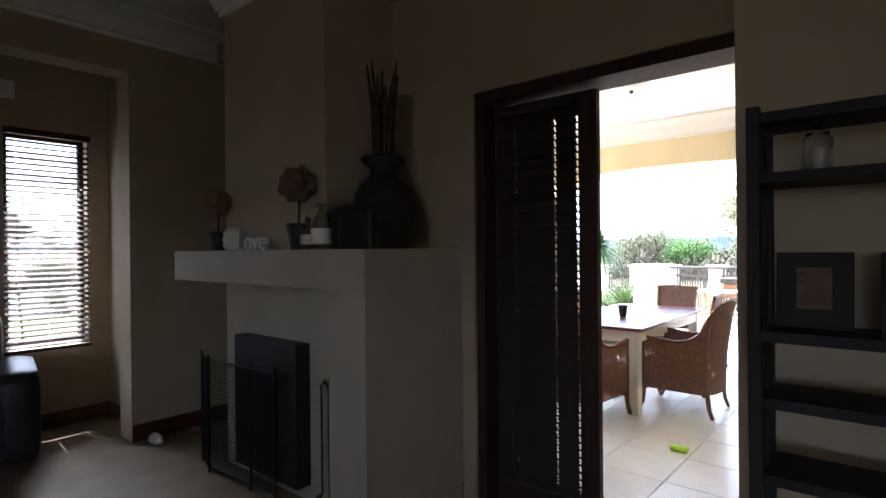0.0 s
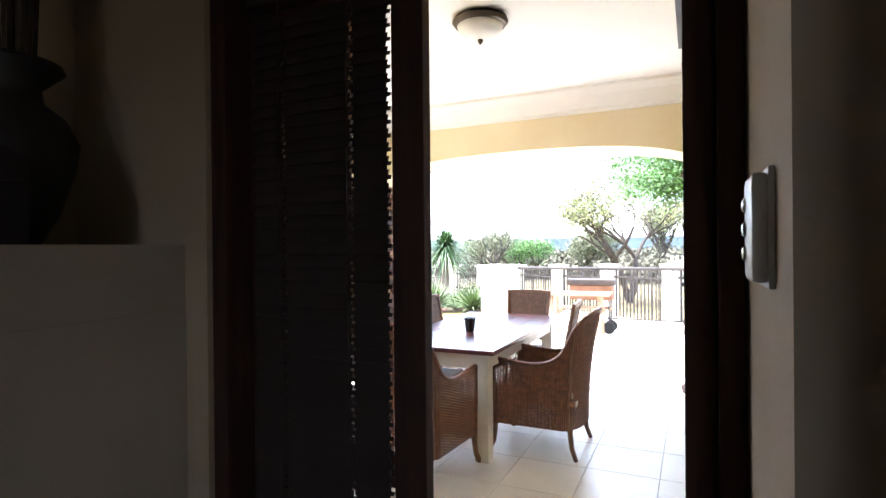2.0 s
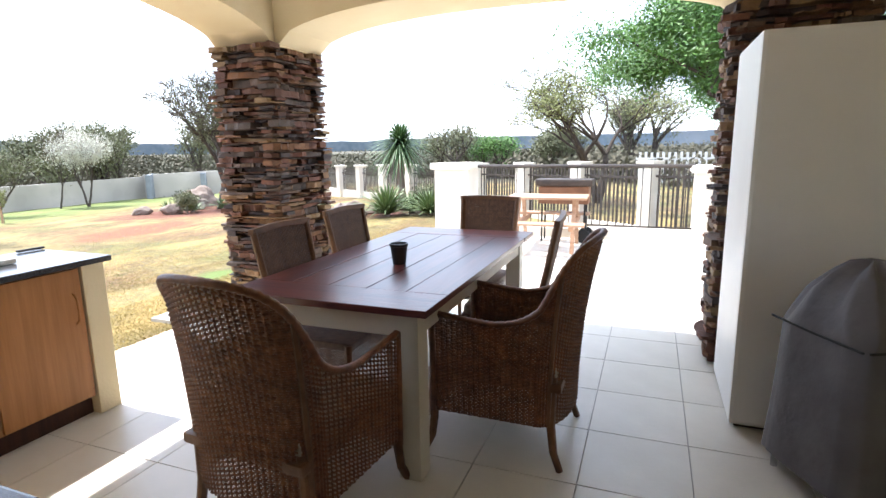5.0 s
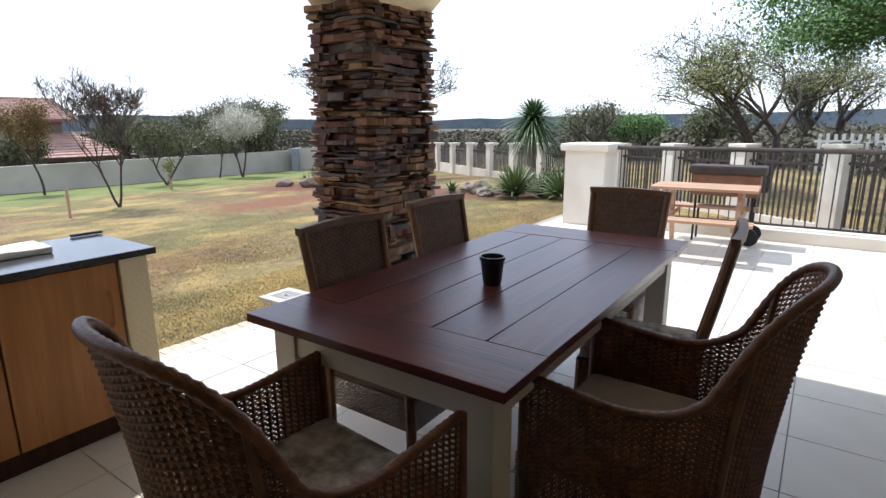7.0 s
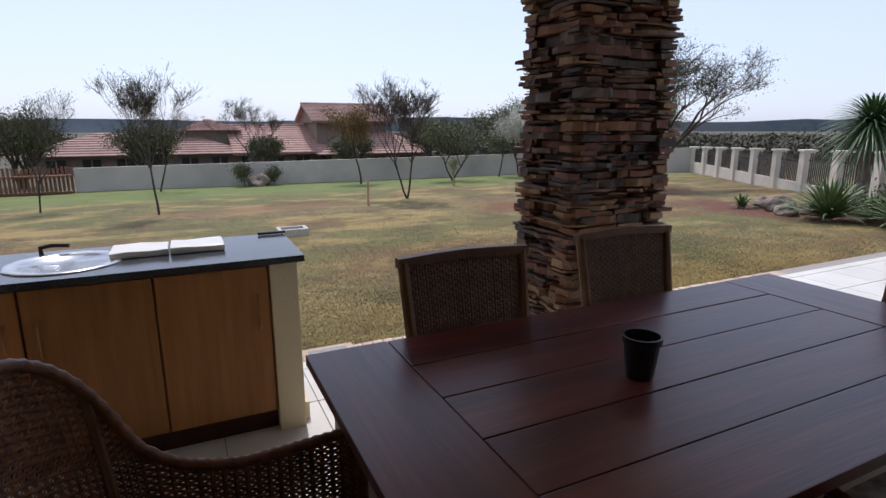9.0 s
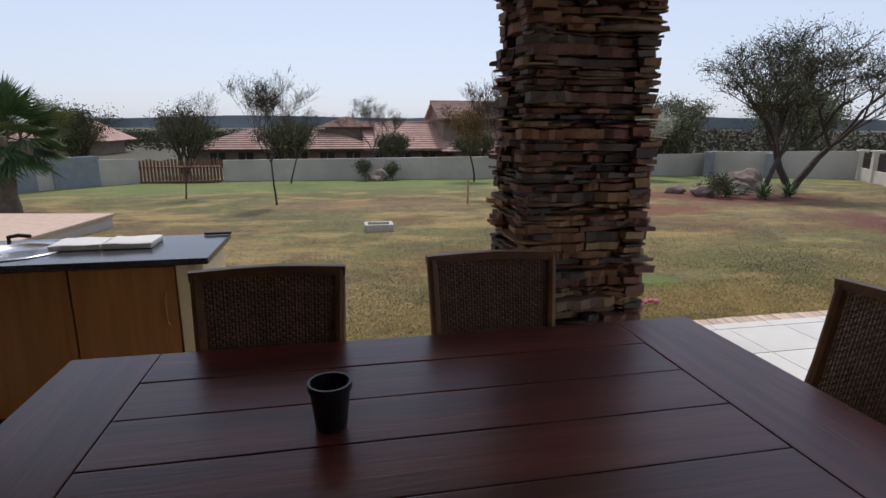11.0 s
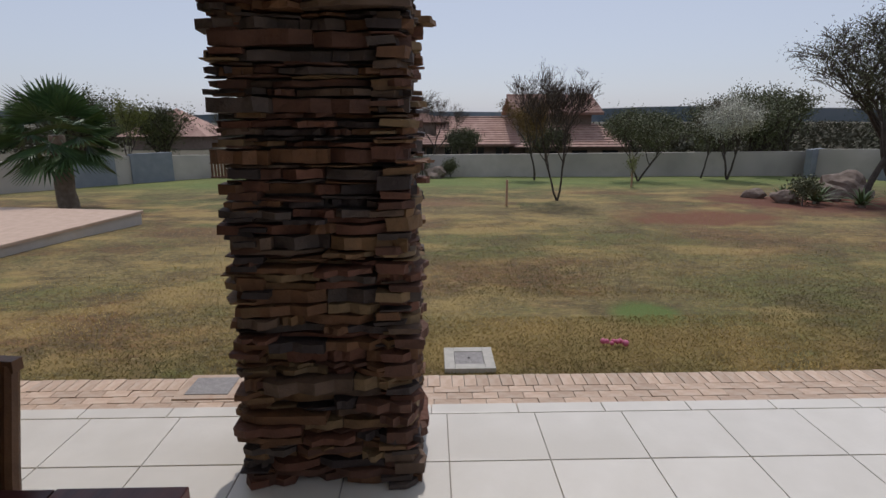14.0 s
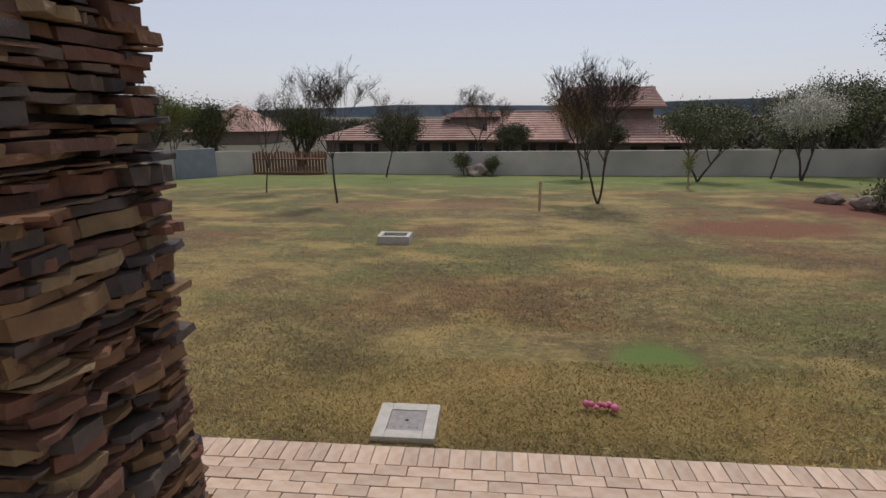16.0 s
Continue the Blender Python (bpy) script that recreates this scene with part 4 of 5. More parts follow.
part("spout", tube([(0, 0, 0), (0, 0, 0.035), (0.01, 0.05, 0.045), (0.02, 0.11, 0.04)], 0.01, 8), M_BRONZE, tap)
tray = thing("folded_cloth", "folded white cloth lying on the worktop", "cloth", pose(-3.66, 3.52, CZ + 0.031))
for ya, yb in ((-0.24, -0.012), (-0.006, 0.22)):
    bm = box(-0.1, 0.1, ya, yb, 0, 0.03, 0.011)
    bmesh.ops.subdivide_edges(bm, edges=bm.edges[:], cuts=3, use_grid_fill=True)
    for v in bm.verts:
        if v.co.z > 0.004:
            v.co += Vector((0.5, 0.5, 1.0)) * 0.009 * noise.noise(v.co * 24)
    part("fold", bm, M_WHITEG, tray, smooth=True)
knife = thing("braai_tongs", "dark handled tongs at the end of the worktop", "utensil", pose(-3.86, 3.9, CZ + 0.033))
part("handle", box(-0.012, 0.012, 0.02, 0.16, 0, 0.012, 0.003), M_BLACK, knife)
ctr2 = thing("side_counter", "plastered counter beside the stone-clad braai", "counter")
part("base", box(-2.9, -1.6, NY1 + 0.02, 2.48, 0, CZ), M_CREAM, ctr2)
wt2 = thing("worktop", "dark polished granite worktop by the house wall", "worktop")
part("slab", box(-2.9, -1.53, NY1 + 0.02, 2.54, CZ, CZ + 0.03, 0.006), M_GRAN, wt2)

# covered barbecue and white cabinet at the end pillar
wc = thing("white_cabinet", "tall plain white cabinet standing on the terrace", "cabinet")
part("body", box(-0.23, 0.45, 4.84, 5.55, 0.02, 1.86, 0.02), M_WHITEG, wc)
part("plinth", box(-0.2, 0.42, 4.87, 5.52, 0, 0.02), M_BLACK, wc)
bbq = thing("covered_barbecue", "boxy barbecue under a grey fabric cover gathered at the top", "barbecue", pose(0.15, 4.47, 0, 0, 0, 27))


def cloth_rings(levels, n=72):
    """A boxy draped sheet through rings of (z, half width, half depth, pleat depth)."""
    bm = bmesh.new()
    rings = []
    for k, (z, rx, ry, pl) in enumerate(levels):
        ring = []
        for i in range(n):
            a = 2 * math.pi * i / n
            f = 1 + pl * (math.sin(11 * a + 0.3 * k) + 0.5 * math.sin(23 * a + k))
            e = 0.42 if z < 0.72 else 0.7
            ring.append(bm.verts.new((math.copysign(abs(math.cos(a)) ** e, math.cos(a)) * rx * f, math.copysign(abs(math.sin(a)) ** e, math.sin(a)) * ry * f, z + pl * 0.2 * math.sin(7 * a))))
        rings.append(ring)
    for r, s in zip(rings, rings[1:]):
        for i in range(n):
            bm.faces.new((r[i], r[(i + 1) % n], s[(i + 1) % n], s[i]))
    bm.faces.new(rings[-1])
    return bm


part("cover", cloth_rings([(0.09, 0.235, 0.255, 0.012), (0.3, 0.222, 0.24, 0.008), (0.5, 0.215, 0.232, 0.006), (0.655, 0.21, 0.226, 0.01), (0.68, 0.206, 0.222, 0.012)]), M_COVER, bbq, smooth=True)
part("hood", cloth_rings([(0.665, 0.213, 0.229, 0.012), (0.74, 0.205, 0.22, 0.03), (0.82, 0.17, 0.18, 0.045), (0.88, 0.12, 0.125, 0.06), (0.92, 0.07, 0.07, 0.08), (0.935, 0.03, 0.03, 0.05)]), M_COVER, bbq, "pleated cover top drawn together", smooth=True)
part("seam", tube([(-0.2, -0.232, 0.672), (0.0, -0.234, 0.67), (0.2, -0.232, 0.672)], 0.005, 6), M_BLACK, bbq)
part("seam", tube([(-0.216, -0.22, 0.672), (-0.218, 0.0, 0.67), (-0.216, 0.22, 0.672)], 0.005, 6), M_BLACK, bbq)
for sx in (-0.17, 0.17):
    for sy in (-0.18, 0.18):
        part("leg", tube([(sx, sy, 0), (sx, sy, 0.2)], 0.015, 6), M_STEEL, bbq)
lb = part("label", box(-0.08, 0.1, -0.242, -0.236, 0.53, 0.62), M_BLACK, bbq, "black printed patch with pale bars")
for i in range(5):
    part("bar", box(-0.062 + i * 0.031, -0.046 + i * 0.031, -0.244, -0.242, 0.55, 0.60), M_WHITEG, lb)

# ---- walls and railings at the end of the terrace ----
def low_pier(name, x0, x1, y0, y1, h, z0=0.0):
    p = structure(thing(name, "squat off-white plastered pier with a rounded cap", "pier"))
    part("shaft", box(x0, x1, y0, y1, z0, h - 0.1, 0.01), M_OFFW, p)
    part("cap", box(x0 - 0.06, x1 + 0.06, y0 - 0.06, y1 + 0.06, h - 0.1, h, 0.035), M_OFFW, p)
    return p


low_pier("pier", -3.86, -3.3, 10.06, 10.6, 1.12)
low_pier("pier", -0.07, 0.42, 10.2, 10.7, 1.07)
structure(part("kerb", box(-3.3, -0.07, 10.25, 10.55, 0, 0.14, 0.012), M_OFFW), "low plastered kerb under the railing", "kerb")


def railing(label, a, b, z0, z1, material, gap=0.115):
    r = thing("railing", label, "railing")
    a, b = Vector(a), Vector(b)
    d = (b - a)
    n = max(2, int(d.length / gap))
    part("top_rail", tube([(*a, z1), (*b, z1)], 0.028, 8), material, r)
    part("bottom_rail", tube([(*a, z0 + 0.05), (*b, z0 + 0.05)], 0.014, 6), material, r)
    bar = None
    for i in range(1, n):
        p = a + d * (i / n)
        if bar is None:
            ob = part("baluster", tube([(0, 0, z0 + 0.05), (0, 0, z1)], 0.008, 5), material, r)
            bar = ob.data
        else:
            ob = new("baluster", bar)
            ob.parent = r
        ob.location = (p.x, p.y, 0)
    return r


railing("dark brown steel terrace railing between the piers", (-3.3, 10.4), (-0.07, 10.4), 0.13, 1.06, M_IRON)
railing("rust-brown terrace railing along the side", (0.24, 10.2), (0.9, 6.6), 0.13, 1.0, M_RUST, 0.1)
structure(part("kerb", box(-0.05, 0.05, -1.85, 1.85, 0, 0.13, 0.012, m=pose(0.57, 8.35, 0, 0, 0, 10.4)), M_OFFW), "low plastered kerb under the side railing", "kerb")

pt = thing("picnic_table", "weathered timber picnic table with attached benches", "picnic table", pose(-1.93, 9.35, 0, 0, 0, 3))
for i in range(5):
    part("top_board", box(-0.52, 0.52, -0.3 + i * 0.122, -0.3 + i * 0.122 + 0.115, 0.68, 0.71, 0.004), M_TEAK, pt)
for sy in (-1, 1):
    for j in range(2):
        y = sy * 0.6 + (j - 0.5) * 0.12
        part("bench_board", box(-0.52, 0.52, y - 0.055, y + 0.055, 0.39, 0.42, 0.004), M_TEAK, pt)
for sx in (-0.36, 0.36):
    for sy in (-1, 1):
        part("leg", tube([(sx, sy * 0.18, 0.68), (sx, sy * 0.42, 0)], 0.035, 4), M_TEAK, pt)
    part("cross_beam", box(sx - 0.03, sx + 0.03, -0.66, 0.66, 0.33, 0.39, 0.003), M_TEAK, pt)
trol = thing("barbecue_trolley", "dark barbecue trolley with wheels near the railing", "barbecue", pose(-1.75, 9.95, 0))
part("body", box(-0.4, 0.3, -0.15, 0.15, 0.55, 0.8, 0.02), M_RUST, trol)
part("lid", box(-0.45, 0.35, -0.17, 0.17, 0.8, 0.9, 0.03), M_IRON, trol)
for sx in (-0.35, 0.25):
    for sy in (-0.12, 0.12):
        part("leg", tube([(sx, sy, 0), (sx, sy, 0.56)], 0.014, 6), M_BLACK, trol)
for sy in (-0.16, 0.16):
    part("wheel", lathe([(0.09, -0.015), (0.1, -0.01), (0.1, 0.01), (0.09, 0.015)], 18, m=pose(0.25, sy, 0.1, 90)), M_BLACK, trol)

toy = thing("dog_toy", "lime green chew toy on the terrace tiles", "toy", pose(-0.95, 3.3, 0.0))
part("body", box(-0.06, 0.06, -0.025, 0.025, 0, 0.04, 0.015), M_LIME, toy, smooth=True)

# ---- the garden ground ----
bm = bmesh.new()
xs = [-400, -120, -60, -40] + [-36 + i * 1.0 for i in range(31)] + [-5.5, -4.0, 6, 40, 400]
ys = [-400, -100, -40] + [-20 + i * 1.5 for i in range(36)] + [40, 100, 400]
grid = []
for x in xs:
    grid.append([bm.verts.new((x, y, gz(x) - 0.01 + (0.05 * noise.noise((x * 0.3, y * 0.3, 0)) if -36 < x < -7 else 0.0))) for y in ys])
for i in range(len(xs) - 1):
    for j in range(len(ys) - 1):
        bm.faces.new((grid[i][j], grid[i + 1][j], grid[i + 1][j + 1], grid[i][j + 1]))
structure(part("ground", bm, M_LAWN, smooth=True), "dry winter lawn with straw, green and bare patches", "lawn")

rng = np.random.default_rng(4)


def grass(n, name):
    """Short blades, thinning out with distance from the paving."""
    px, py = -5.57 - rng.exponential(2.6, n), rng.normal(8.0, 3.8, n)
    hmax = 0.028
    h, a, l = rng.uniform(0.3, 1, n) * hmax, rng.uniform(0, 6.283, n), rng.uniform(-1, 1, (n, 2)) * hmax * 1.2
    verts, faces = [], []
    for i in range(n):
        x, y = float(px[i]), float(py[i])
        if x < -20:
            continue
        z = gz(x) - 0.009 + (0.05 * noise.noise((x * 0.3, y * 0.3, 0)) if -36 < x < -7 else 0.0)
        c, s = 0.004 * math.cos(a[i]), 0.004 * math.sin(a[i])
        k = len(verts)
        verts += [(x - c, y - s, z), (x + c, y + s, z), (x + float(l[i, 0]), y + float(l[i, 1]), z + float(h[i]))]
        faces.append((k, k + 1, k + 2))
    return tagged(raw(name, verts, faces, M_GRASS), "short dry lawn grass blades", "grass", "", "stuff")


grass(150000, "grass")

hat = thing("manhole_cover", "square cast manhole cover in a concrete surround set in the lawn", "manhole cover", pose(-5.83, 6.715, -0.575))
bm = box(-0.22, 0.22, -0.22, -0.13, -0.05, 0.03, 0.006)
box(-0.22, 0.22, 0.13, 0.22, -0.05, 0.03, 0.006, bm=bm)
box(-0.22, -0.13, -0.13, 0.13, -0.05, 0.03, 0.006, bm=bm)
box(0.13, 0.22, -0.13, 0.13, -0.05, 0.03, 0.006, bm=bm)
part("surround", bm, M_CONC, hat)
part("lid", box(-0.128, 0.128, -0.128, 0.128, -0.05, 0.024, 0.004), M_LID, hat)
part("lifting_eye", lathe([(0.012, 0.024), (0.012, 0.028), (0.004, 0.029)], 10), M_BLACK, hat)
for j in range(4):
    part("cast_bar", box(-0.09, 0.09, -0.09 + j * 0.055, -0.075 + j * 0.055, 0.022, 0.027), M_LID, hat)
dr = thing("drain_cover", "square worn drain cover in the paving strip", "drain cover", pose(-5.38, 4.62, -0.57))
part("surround", box(-0.2, 0.2, -0.24, 0.24, -0.05, 0.012, 0.005), M_BRICK, dr)
part("lid", box(-0.14, 0.14, -0.17, 0.17, 0.0, 0.018, 0.004), M_LID, dr)
gr = thing("concrete_box", "low pale concrete drain box in the lawn", "drain", pose(-12.1, 5.5, gz(-12.1)))
bm = box(-0.22, 0.22, -0.3, -0.22, -0.05, 0.14, 0.01)
box(-0.22, 0.22, 0.22, 0.3, -0.05, 0.14, 0.01, bm=bm)
box(-0.22, -0.14, -0.22, 0.22, -0.05, 0.14, 0.01, bm=bm)
box(0.14, 0.22, -0.22, 0.22, -0.05, 0.14, 0.01, bm=bm)
part("rim", bm, M_CONC, gr)
pk = thing("rope_toy", "chewed pink toy lying on the grass", "toy", pose(-6.12, 8.12, -0.56))
for i in range(7):
    b2 = bmesh.new()
    bmesh.ops.create_icosphere(b2, subdivisions=2, radius=random.uniform(0.02, 0.032), matrix=Matrix.Translation((random.uniform(-0.03, 0.03), -0.1 + i * 0.033, 0.02)))
    part("knot", b2, M_PINK, pk, smooth=True)
for (x, y, h) in ((-16.4, 8.5, 0.72), (-21.5, 13.9, 0.6)):
    ps = thing("garden_post", "thin weathered timber post in the lawn", "post", pose(x, y, gz(x)))
    part("post", tube([(0, 0, -0.05), (0.01, 0, h)], 0.035, 7), M_TEAK, ps)
deck = thing("pool_deck", "raised paved deck with plastered edge", "deck")
DM = pose(-13.64, -0.21, 0, 0, 0, -9.6)
part("base", box(0, 9.0, -9.0, 0, -1.2, -0.55, m=DM), M_GREYW, deck)
part("paving", box(-0.04, 9.0, -9.0, 0.04, -0.55, -0.49, 0.01, m=DM), M_DECK, deck)


# ---- boundary walls, gate and fences ----
def wall_run(label, a, b, top_a, top_b, name="boundary_wall", material=M_GREYW, th=0.2):
    a, b = Vector(a), Vector(b)
    d = b - a
    nrm = Vector((-d.y, d.x)).normalized() * th / 2
    bm = bmesh.new()
    vs = []
    for p, t in ((a, top_a), (b, top_b)):
        for s in (-1, 1):
            for z in (-2.2, t):
                vs.append(bm.verts.new((p.x + s * nrm.x, p.y + s * nrm.y, z)))
    for f in ((0, 1, 3, 2), (4, 6, 7, 5), (0, 4, 5, 1), (2, 3, 7, 6), (1, 5, 7, 3), (0, 2, 6, 4)):
        bm.faces.new([vs[i] for i in f])
    ob = structure(part(name, bm, material), label, "wall")
    return ob


wall_run("plastered grey-beige boundary wall", (-27.3, -0.4), (-26.2, 23.6), -0.20, 0.0)
wall_run("plastered grey-beige boundary wall", (-26.2, 23.6), (-21.9, 28.7), 0.1, 0.3)
wall_run("plastered pale boundary wall", (-26.9, -3.9), (-24.0, -6.4), -0.1, 0.05)
wall_run("plastered pale boundary wall", (-24.0, -6.4), (-15.0, -11.5), 0.05, 0.2)
for (x, y, ang) in ((-25.9, 23.85, 130), (-24.2, 25.9, 130), (-24.9, -5.55, -41), (-23.0, -6.9, -30)):
    pnl = structure(part("wall_panel", box(-0.85, 0.85, -0.13, 0.13, -1.8, 0.12, 0.01, m=pose(x, y, 0, 0, 0, ang)), M_PANEL), "blue-grey infill panel in the boundary wall", "panel")

fen = thing("sliding_gate", "brown slatted timber gate in the boundary wall", "gate")
for i in range(24):
    k = i / 23
    x, y = -27.2 + 0.3 * k, -0.5 - 3.3 * k
    part("slat", box(x - 0.02, x + 0.02, y - 0.045, y + 0.045, -1.4, -0.15 + 0.04 * math.sin(i)), M_RUST, fen)
part("rail", box(-27.3, -26.8, -3.85, -0.45, -0.5, -0.44), M_RUST, fen)
part("rail", box(-27.3, -26.8, -3.85, -0.45, -1.15, -1.08), M_RUST, fen)

fd = Vector((0.837, -0.547))
fa = Vector((-21.9, 28.7))
NB = 15
pier0 = None
for i in range(NB):
    p = fa + fd * (1.95 * i)
    zt = 0.36 + 0.05 * i
    pr_ = structure(thing("fence_pier", "square off-white plastered fence pier with flat cap", "pier", pose(p.x, p.y, 0, 0, 0, -33)))
    part("shaft", box(-0.17, 0.17, -0.17, 0.17, -1.2, zt - 0.07, 0.008), M_OFFW, pr_)
    part("cap", box(-0.22, 0.22, -0.22, 0.22, zt - 0.07, zt, 0.012), M_OFFW, pr_)
    if i < NB - 1:
        pf_ = thing("palisade_panel", "dark steel palisade fence panel between piers", "fence", pose(p.x, p.y, 0, 0, 0, -33.2))
        pm = None
        for j in range(14):
            if pm is None:
                po = part("pale", box(-0.018, 0.018, -0.012, 0.012, -0.75, zt - 0.12), M_IRON, pf_)
                pm = po.data
            else:
                po = new("pale", pm)
                po.parent = pf_
            po.location = (0.24 + j * 1.47 / 13, 0, 0.03 * (j % 2))
        part("rail", box(0.17, 1.78, -0.025, 0.0, zt - 0.36, zt - 0.31), M_IRON, pf_)
        part("rail", box(0.17, 1.78, -0.025, 0.0, -0.55, -0.5), M_IRON, pf_)
        part("plinth", box(0.17, 1.78, -0.08, 0.08, -1.1, -0.45), M_OFFW, pf_)
wf = thing("picket_fence", "far white picket fence beyond the garden", "fence")
bm = bmesh.new()
for i in range(24):
    x = -1.2 + i * 0.26
    part("picket", box(x - 0.06, x + 0.06, 29.9, 29.95, -0.7, 0.95 + 0.02 * math.sin(i * 2.0)), M_WHITEG, wf)
part("rail", box(-1.4, 5.2, 29.95, 30.0, 0.6, 0.7), M_WHITEG, wf)

# ---- neighbour's house ----
hs = thing("neighbour_house", "single-storey brown house with terracotta tiled roofs beyond the wall", "house")


def hip(x0, x1, y0, y1, z0, z1, name="roof"):
    """A hipped roof with courses of tiles as ridges."""
    n = 10
    verts, faces = [], []
    rx, my = (x1 - x0) / 2, min((x1 - x0) / 2, (y1 - y0) / 2)
    for i in range(n + 1):
        k = i / n
        for lift in (0.0, 0.06):
            z = z0 + (z1 - z0) * k + (lift if i < n else 0)
            kk = k
            verts += [(x0 + rx * kk, y0 + my * kk, z), (x1 - rx * kk, y0 + my * kk, z), (x1 - rx * kk, y1 - my * kk, z), (x0 + rx * kk, y1 - my * kk, z)]
    for i in range(2 * n + 1):
        a, b = 4 * i, 4 * i + 4
        for j in range(4):
            faces.append((a + j, a + (j + 1) % 4, b + (j + 1) % 4, b + j))
    raw(name, verts, faces, M_ROOF, hs)


def gable(x0, x1, y0, y1, z0, z1):
    """A gabled roof with its ridge along y, laid in overlapping tile courses, with a closed gable wall at each end."""
    n = 12
    verts, faces = [], []
    mx = (x0 + x1) / 2
    up = []
    for i in range(n):
        k = i / n
        up += [(k, z0 + (z1 - z0) * k + 0.0), (k, z0 + (z1 - z0) * k + 0.06)]
    prof = [(x0 + (mx - x0) * k, z) for k, z in up] + [(mx, z1 + 0.02)] + [(x1 + (mx - x1) * k, z) for k, z in reversed(up)]
    prof += [(x1 - 0.1, z0 - 0.14), (mx, z1 - 0.12), (x0 + 0.1, z0 - 0.14)]
    m = len(prof)
    verts = [(x, y, z) for y in (y0, y1) for x, z in prof]
    faces = [(i, (i + 1) % m, m + (i + 1) % m, m + i) for i in range(m)] + [tuple(range(m))[::-1], tuple(range(m, 2 * m))]
    rf = raw("roof", verts, faces, M_ROOF, hs)
    part("ridge", tube([(mx, y0 - 0.05, z1 + 0.04), (mx, y1 + 0.05, z1 + 0.04)], 0.11, 8), M_ROOF, rf)
    for y in (y0 + 0.35, y1 - 0.55):
        verts = [(x, yy, z) for yy in (y, y + 0.2) for x, z in ((x0 + 0.3, z0 - 0.1), (x1 - 0.3, z0 - 0.1), (mx, z1 - 0.15))]
        raw("gable_wall", verts, [(0, 1, 2), (3, 5, 4), (0, 3, 4, 1), (1, 4, 5, 2), (2, 5, 3, 0)], M_HWALL, hs)


part("wall", box(-50, -42, -5, 13.2, -3, -0.3), M_HWALL, hs)
part("wall", box(-47, -42.3, 12.9, 18.3, -3, 2.0), M_HWALL, hs)
gable(-51, -41, 6.8, 13.6, -0.35, 1.5)
hip(-50, -41, -6, 8.2, -0.35, 1.05)
gable(-48, -41.3, 12.3, 18.9, 1.85, 3.15)
hip(-45.5, -39.6, 12.4, 21.5, -0.5, 1.1)
part("wall", box(-45, -40.2, 13.4, 21.0, -3, -0.45), M_HWALL, hs)
part("wall", box(-47.4, -44.4, 4.0, 7.2, 0.2, 1.2), M_HWALL, hs)
hip(-48, -43.8, 3.4, 7.8, 1.2, 2.0)
for i in range(9):
    y = -4 + i * 1.9
    wd = part("window", box(-42.02, -41.94, y, y + 1.0, -1.7, -0.6), M_DGLASS, hs)
    part("frame", box(-41.94, -41.9, y + 0.46, y + 0.54, -1.7, -0.6), M_HWALL, wd)
for y in (14.2, 16.4, 18.6):
    part("window", box(-40.2, -40.14, y, y + 1.1, -1.7, -0.75), M_DGLASS, hs)
h2 = thing("far_house", "distant house with a pale terracotta roof", "house")
part("wall", box(-64, -58, -24, -17, -3, -0.2), M_HWALL, h2)
verts = [(-65, -25, -0.2), (-57, -25, -0.2), (-57, -16, -0.2), (-65, -16, -0.2), (-61, -20.5, 2.6)]
raw("roof", verts, [(0, 1, 4), (1, 2, 4), (2, 3, 4), (3, 0, 4), (3, 2, 1, 0)], M_ROOF, h2)

# far wooded ridge, with the distance haze painted into its colour
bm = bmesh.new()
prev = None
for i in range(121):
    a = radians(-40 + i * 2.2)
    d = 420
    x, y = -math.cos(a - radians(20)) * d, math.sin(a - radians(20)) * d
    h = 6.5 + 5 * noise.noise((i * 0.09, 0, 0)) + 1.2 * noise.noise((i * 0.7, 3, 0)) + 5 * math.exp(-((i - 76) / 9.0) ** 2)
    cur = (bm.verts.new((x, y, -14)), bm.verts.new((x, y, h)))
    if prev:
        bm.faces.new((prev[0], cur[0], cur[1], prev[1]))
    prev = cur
structure(part("backdrop", bm, M_HILL), "distant wooded ridge on the horizon, haze put into its blue-grey colour", "hills")


# scrub between the boundary and the ridge
scrub_v, scrub_f = [], []
r_ = random.Random(9)
for i in range(5200):
    if i % 3:
        cx, cy = -50 - 110 * r_.random() ** 1.5, r_.uniform(-90, 130)
    else:
        cx, cy = r_.uniform(-60, 30), 62 + 70 * r_.random() ** 1.5
    if -66 < cx < -38 and -26 < cy < 24:
        continue
    ch = r_.uniform(0.5, 2.2) * (0.8 + 0.5 * noise.noise((cx * 0.05, cy * 0.05, 0)))
    for j in range(30):
        p = Vector((cx + r_.gauss(0, 1.1), cy + r_.gauss(0, 1.1), gz(cx) + ch * r_.random()))
        a = Vector((r_.uniform(-1, 1), r_.uniform(-1, 1), r_.uniform(-1, 1))).normalized() * r_.uniform(0.14, 0.32)
        b = a.orthogonal().normalized() * r_.uniform(0.1, 0.2)
        q = len(scrub_v)
        scrub_v += [tuple(p - a), tuple(p + b), tuple(p + a), tuple(p - b)]
        scrub_f.append((q, q + 1, q + 2, q + 3))
